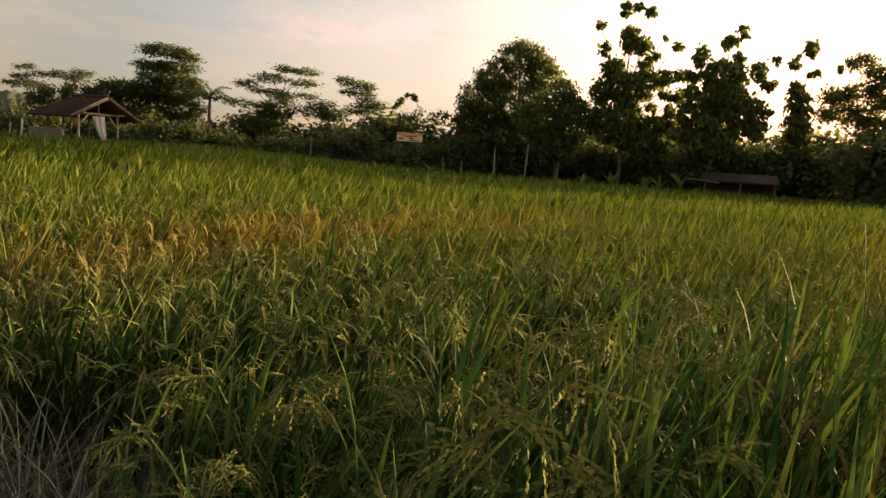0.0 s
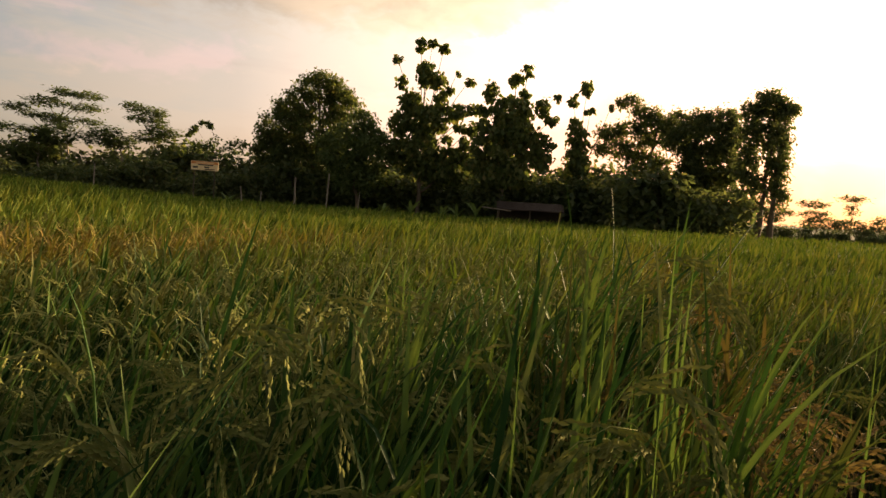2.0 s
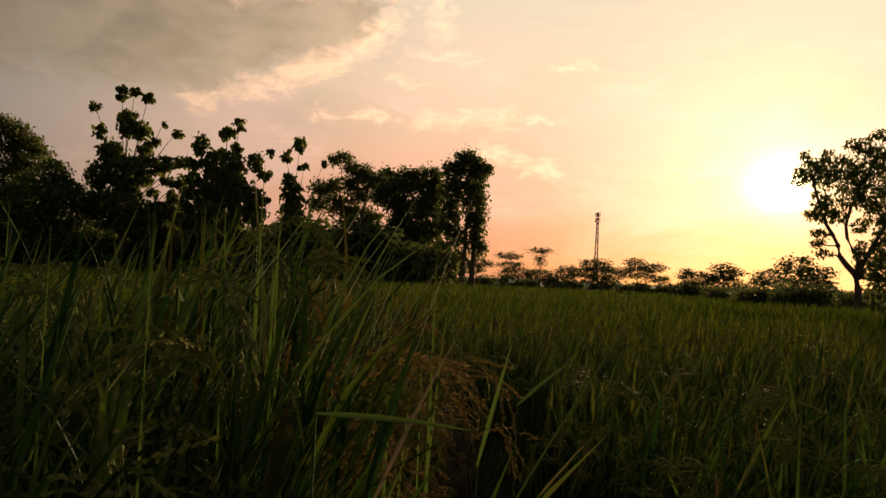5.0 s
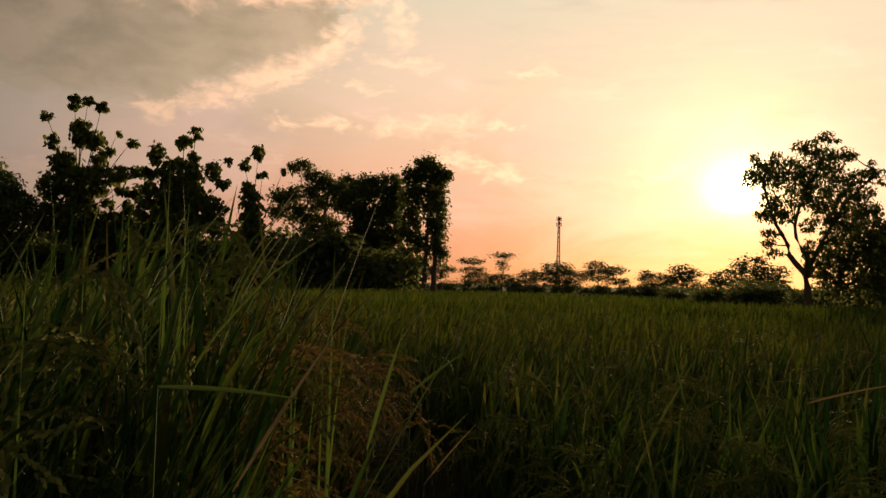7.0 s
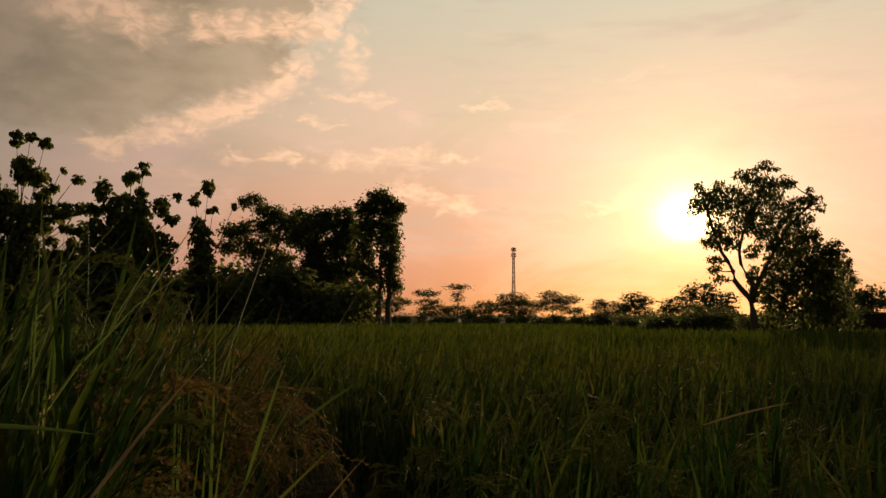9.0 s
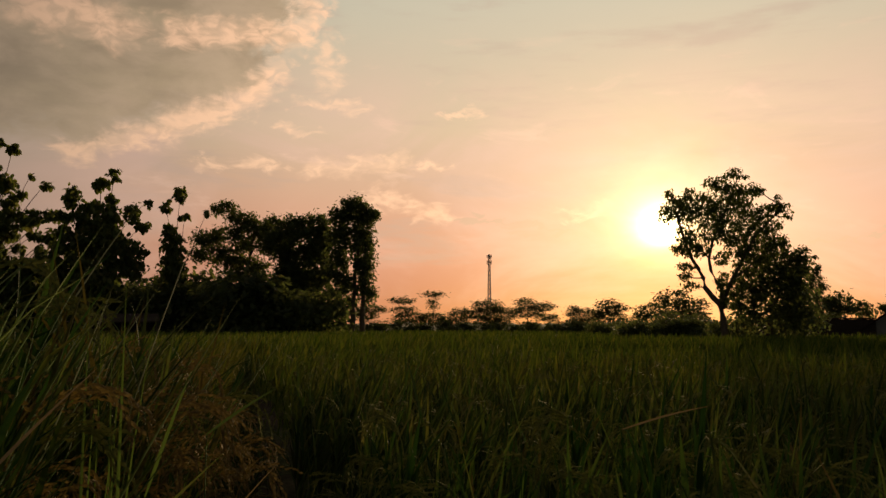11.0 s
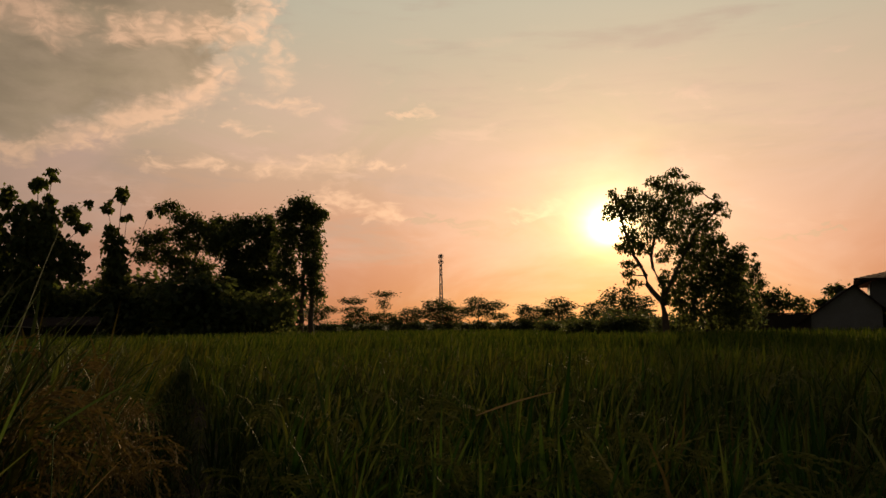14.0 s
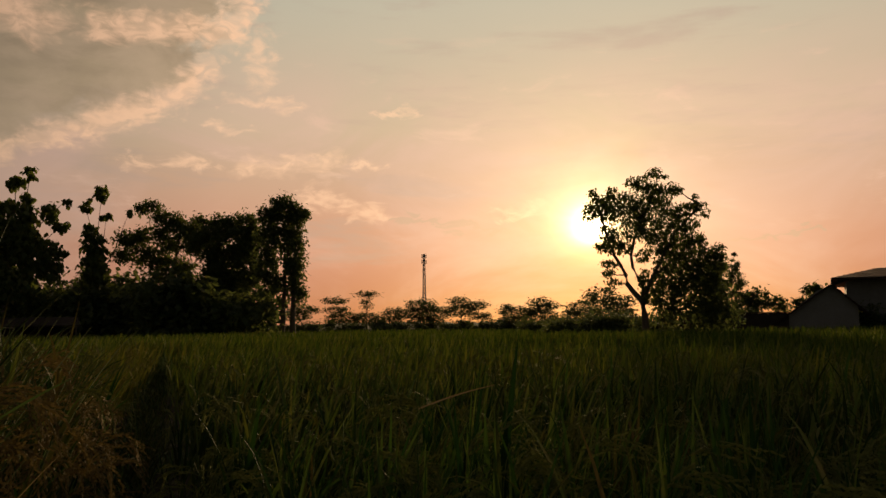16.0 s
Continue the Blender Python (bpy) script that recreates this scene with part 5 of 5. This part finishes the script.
        if hollow(x, y):
            look_name, size = "dead", rng.uniform(0.95, 1.3)
        elif p < -0.3 and 0.55 < x and 0.8 < y < 2.3:
            size *= 1.33
        elif -1.6 < p < -0.3 and y < 3.8:
            size *= 1.2
        elif d < 1.0:
            size *= 0.9
        k = int(rng.integers(7))
        m = pose(x, y, 0.0, rng.normal(0, 4), rng.normal(0, 4), rng.uniform(-40, 40)) @ Matrix.Diagonal((size, size, size, 1))
        ob = kinds[look_name][k]
        if (look_name, k) in used:
            ob = copy_thing(ob, m)
        used.add((look_name, k))
        ob.matrix_world = m
    for look_name in kinds:
        for k, ob in enumerate(kinds[look_name]):
            if (look_name, k) not in used:
                for o in (*ob.children_recursive, ob):
                    bpy.data.objects.remove(o)
    # the rest of the plot
    green, grain, far_leaves = Heap(), Heap(), Heap()
    for x, y, p, d, r, az in near[300:] + middle:
        ripe = max(ripeness(x, y), 0.2 if p > 0 and r < 9 else 0.0) if not -0.98 < p < 0 else 0.5
        h = rng.uniform(0.9, 1.06) * (0.93 if p > 0 else 1.0)
        if not -62 < az < 118:
            rice_hill(rng, 4, 9, 3, False, green, grain, h, 0.03, 1, dict(strings=3, fat=0.014, plain=True), (x, y), ripe, stems=False)
        elif r < 6:
            rice_hill(rng, 8, 50, 4, True, green, grain, h, 0.018, 2 if p > 0 else 8, dict(strings=8, fat=0.0105, plain=True), (x, y), ripe, ear_up=(-0.04, 0.12))
        elif r < 11:
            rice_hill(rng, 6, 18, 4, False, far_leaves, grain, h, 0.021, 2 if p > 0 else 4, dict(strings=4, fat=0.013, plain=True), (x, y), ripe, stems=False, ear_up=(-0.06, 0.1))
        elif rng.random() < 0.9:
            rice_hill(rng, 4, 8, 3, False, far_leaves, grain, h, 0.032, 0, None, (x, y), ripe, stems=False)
    # weeds and fallen leaves that fill the furrow
    n = 8500
    qs = rng.uniform(0, 1, n) ** 1.4 * 22 - 2.2
    ps = rng.normal(-0.3, 0.13, n)
    xs, ys = from_furrow(ps, qs)
    away = np.min([np.hypot(xs - u, ys - v) for u, v in KEEP_CLEAR], 0)
    ok = away > 0.3
    xs, ys, k = xs[ok], ys[ok], int(ok.sum())
    blades(rng, np.stack([xs, ys, np.full(k, 0.1)], -1), rng.uniform(0, math.tau, k), rng.uniform(0.2, 1.2, k), rng.uniform(0.2, 1.4, k), rng.uniform(0.1, 0.3, k),
           rng.uniform(0.008, 0.016, k), 5, False, rng.uniform(0, 0.7, k), green, (0.0, 0.0))
    # far tips, sown by bearing so that they thin out with distance
    n = 46000
    az = rng.uniform(-50, 100, n)
    ends = np.interp(az, np.arange(-60, 111), [field_end(a) for a in range(-60, 111)])
    rr = 18.0 * (ends / 18.0) ** rng.uniform(0, 1, n)
    keep = ends > 18.5
    az, rr = az[keep], rr[keep]
    xs, ys = EYE.x + rr * np.sin(np.radians(az)), EYE.y + rr * np.cos(np.radians(az))
    m = len(xs)
    tone = np.array([ripeness(a, b) for a, b in zip(xs, ys)])
    ups = np.array([lift(a, b) for a, b in zip(xs, ys)])
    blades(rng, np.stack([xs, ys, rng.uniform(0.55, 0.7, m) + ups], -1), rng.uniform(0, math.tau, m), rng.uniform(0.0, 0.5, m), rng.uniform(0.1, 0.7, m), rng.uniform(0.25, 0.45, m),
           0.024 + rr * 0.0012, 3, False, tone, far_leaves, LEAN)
    tagged(new("rice_tips", far_leaves.mesh("rice_tips", RICE_FAR)), "leaf tips of the far rice, coloured yellow-green as if sunlit", "rice", kind="stuff")
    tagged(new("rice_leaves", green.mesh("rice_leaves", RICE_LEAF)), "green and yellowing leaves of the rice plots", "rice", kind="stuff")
    tagged(new("rice_ears", grain.mesh("rice_ears", GRAIN)), "bowed yellow-green rice ears among the leaves", "rice", kind="stuff")


make_rice()


def tall_tuft(x, y, top, n, seed, width=0.02, spread=0.12, label="tall upright grass tuft standing above the rice"):
    rng = np.random.default_rng(seed)
    ob = tagged(empty("grass_tuft", pose(x, y, 0)), label, "grass tuft")
    for k in range(n):
        heap = Heap()
        reach = top * (1 if k == 0 else rng.uniform(0.78, 0.97)) - 0.35
        blades(rng, np.array([[rng.normal(0, 0.022) * (k > 0), rng.normal(0, 0.022) * (k > 0), 0.35]]), np.array([1.07 + rng.normal(0, 0.5) if k % 2 == 0 else rng.uniform(0, math.tau)]), np.array([0.0 if k == 0 else rng.uniform(0.0, spread)]),
               np.array([0.0 if k == 0 else rng.uniform(0, 2.2 * spread)]), np.array([reach]), np.array([width * rng.uniform(0.8, 1.2)]), 8, True, 0.0, heap)
        part("blade", heap.mesh("blade", FRESH_LEAF), ob)
    heap = Heap()
    v, f = tube([(0, 0, 0), (0, 0, 0.3), (0.01, 0, 0.5)], [0.025, 0.02, 0.015], 6)
    heap.add(v, f)
    part("stalk", heap.mesh("stalk", RICE_LEAF), ob)


tall_tuft(1.185, 1.533, 1.49, 12, 301, 0.017, 0.06)
tall_tuft(1.13, 1.62, 1.38, 6, 302, 0.011, 0.08)
tall_tuft(1.25, 1.60, 1.36, 6, 303, 0.011, 0.08)
tall_tuft(0.842, 2.22, 1.42, 2, 304, 0.010, 0.06, "single slender seed stalk above the rice")
for k, (x, y, top) in enumerate([(1.41, 1.43, 1.33), (1.44, 1.33, 1.33), (0.95, 1.35, 1.36), (1.02, 1.45, 1.33), (0.80, 1.25, 1.32), (0.86, 1.0, 1.31), (1.52, 1.68, 1.32), (1.06, 1.24, 1.33)]):
    tall_tuft(x, y, top, 3, 310 + k, 0.008, 0.09, "few slender upright grass blades among the rice")


def loose_leaf(base, tip, width, label, material):
    """One long leaf bent over across the tops of the others, on its own stalk."""
    base, tip = Vector(base), Vector(tip)
    ob = tagged(empty("bent_leaf", pose(base.x, base.y, 0)), label, "leaf")
    local = [Vector((0, 0, 0.2)), Vector((0, 0, base.z - 0.12)), Vector((0, 0, base.z))]
    part("stalk", tube_mesh("stalk", local, [0.0016, 0.0012, 0.0008], RICE_LEAF, 5), ob)
    span = tip - base
    side = Vector((0, 0, 1)).cross(span).normalized() * width / 2 + Vector((0, 0, width * 0.3))
    verts, n = [], 9
    for k in range(n):
        s = k / (n - 1)
        c = Vector((0, 0, base.z)) + span * s + Vector((0, 0, 0.02 * span.length * math.sin(s * math.pi)))
        w = min(1, 0.4 + 3 * s) * (1 - s ** 3) + 0.03
        verts += [tuple(c - side * w), tuple(c + Vector((0, 0, -0.2 * width))), tuple(c + side * w)]
    grid = np.arange(n * 3).reshape(n, 3)
    faces = np.stack([grid[:-1, :-1], grid[:-1, 1:], grid[1:, 1:], grid[1:, :-1]], -1).reshape(-1, 4)
    part("blade", mesh_of("blade", verts, [faces], material), ob)


loose_leaf((2.18, 0.784, 1.056), (2.26, 0.648, 1.105), 0.006, "pale dry leaf bent across the rice tops", DRY_LEAF)
loose_leaf((0.93, 0.745, 1.165), (1.037, 0.675, 1.156), 0.006, "bright green leaf lying level across the rice", FRESH_LEAF)
loose_leaf((1.08, 0.92, 1.01), (1.31, 1.085, 1.187), 0.0045, "dry brown leaf slanting up over the ripe ears", DRY_LEAF)
loose_leaf((1.55, 1.22, 1.06), (1.70, 1.24, 1.132), 0.006, "long green leaf bent out over the furrow", FRESH_LEAF)
loose_leaf((1.42, 1.16, 0.98), (1.50, 1.18, 1.175), 0.0075, "broad green leaf slanting up beside the ripe ears", FRESH_LEAF)
loose_leaf((1.55, 1.17, 0.90), (1.64, 1.13, 1.01), 0.004, "thin dry stem leaning over the furrow", DRY_LEAF)
loose_leaf((2.27, 1.12, 1.00), (2.24, 1.145, 1.165), 0.010, "upright yellowing leaf above the rice tops", FRESH_LEAF)
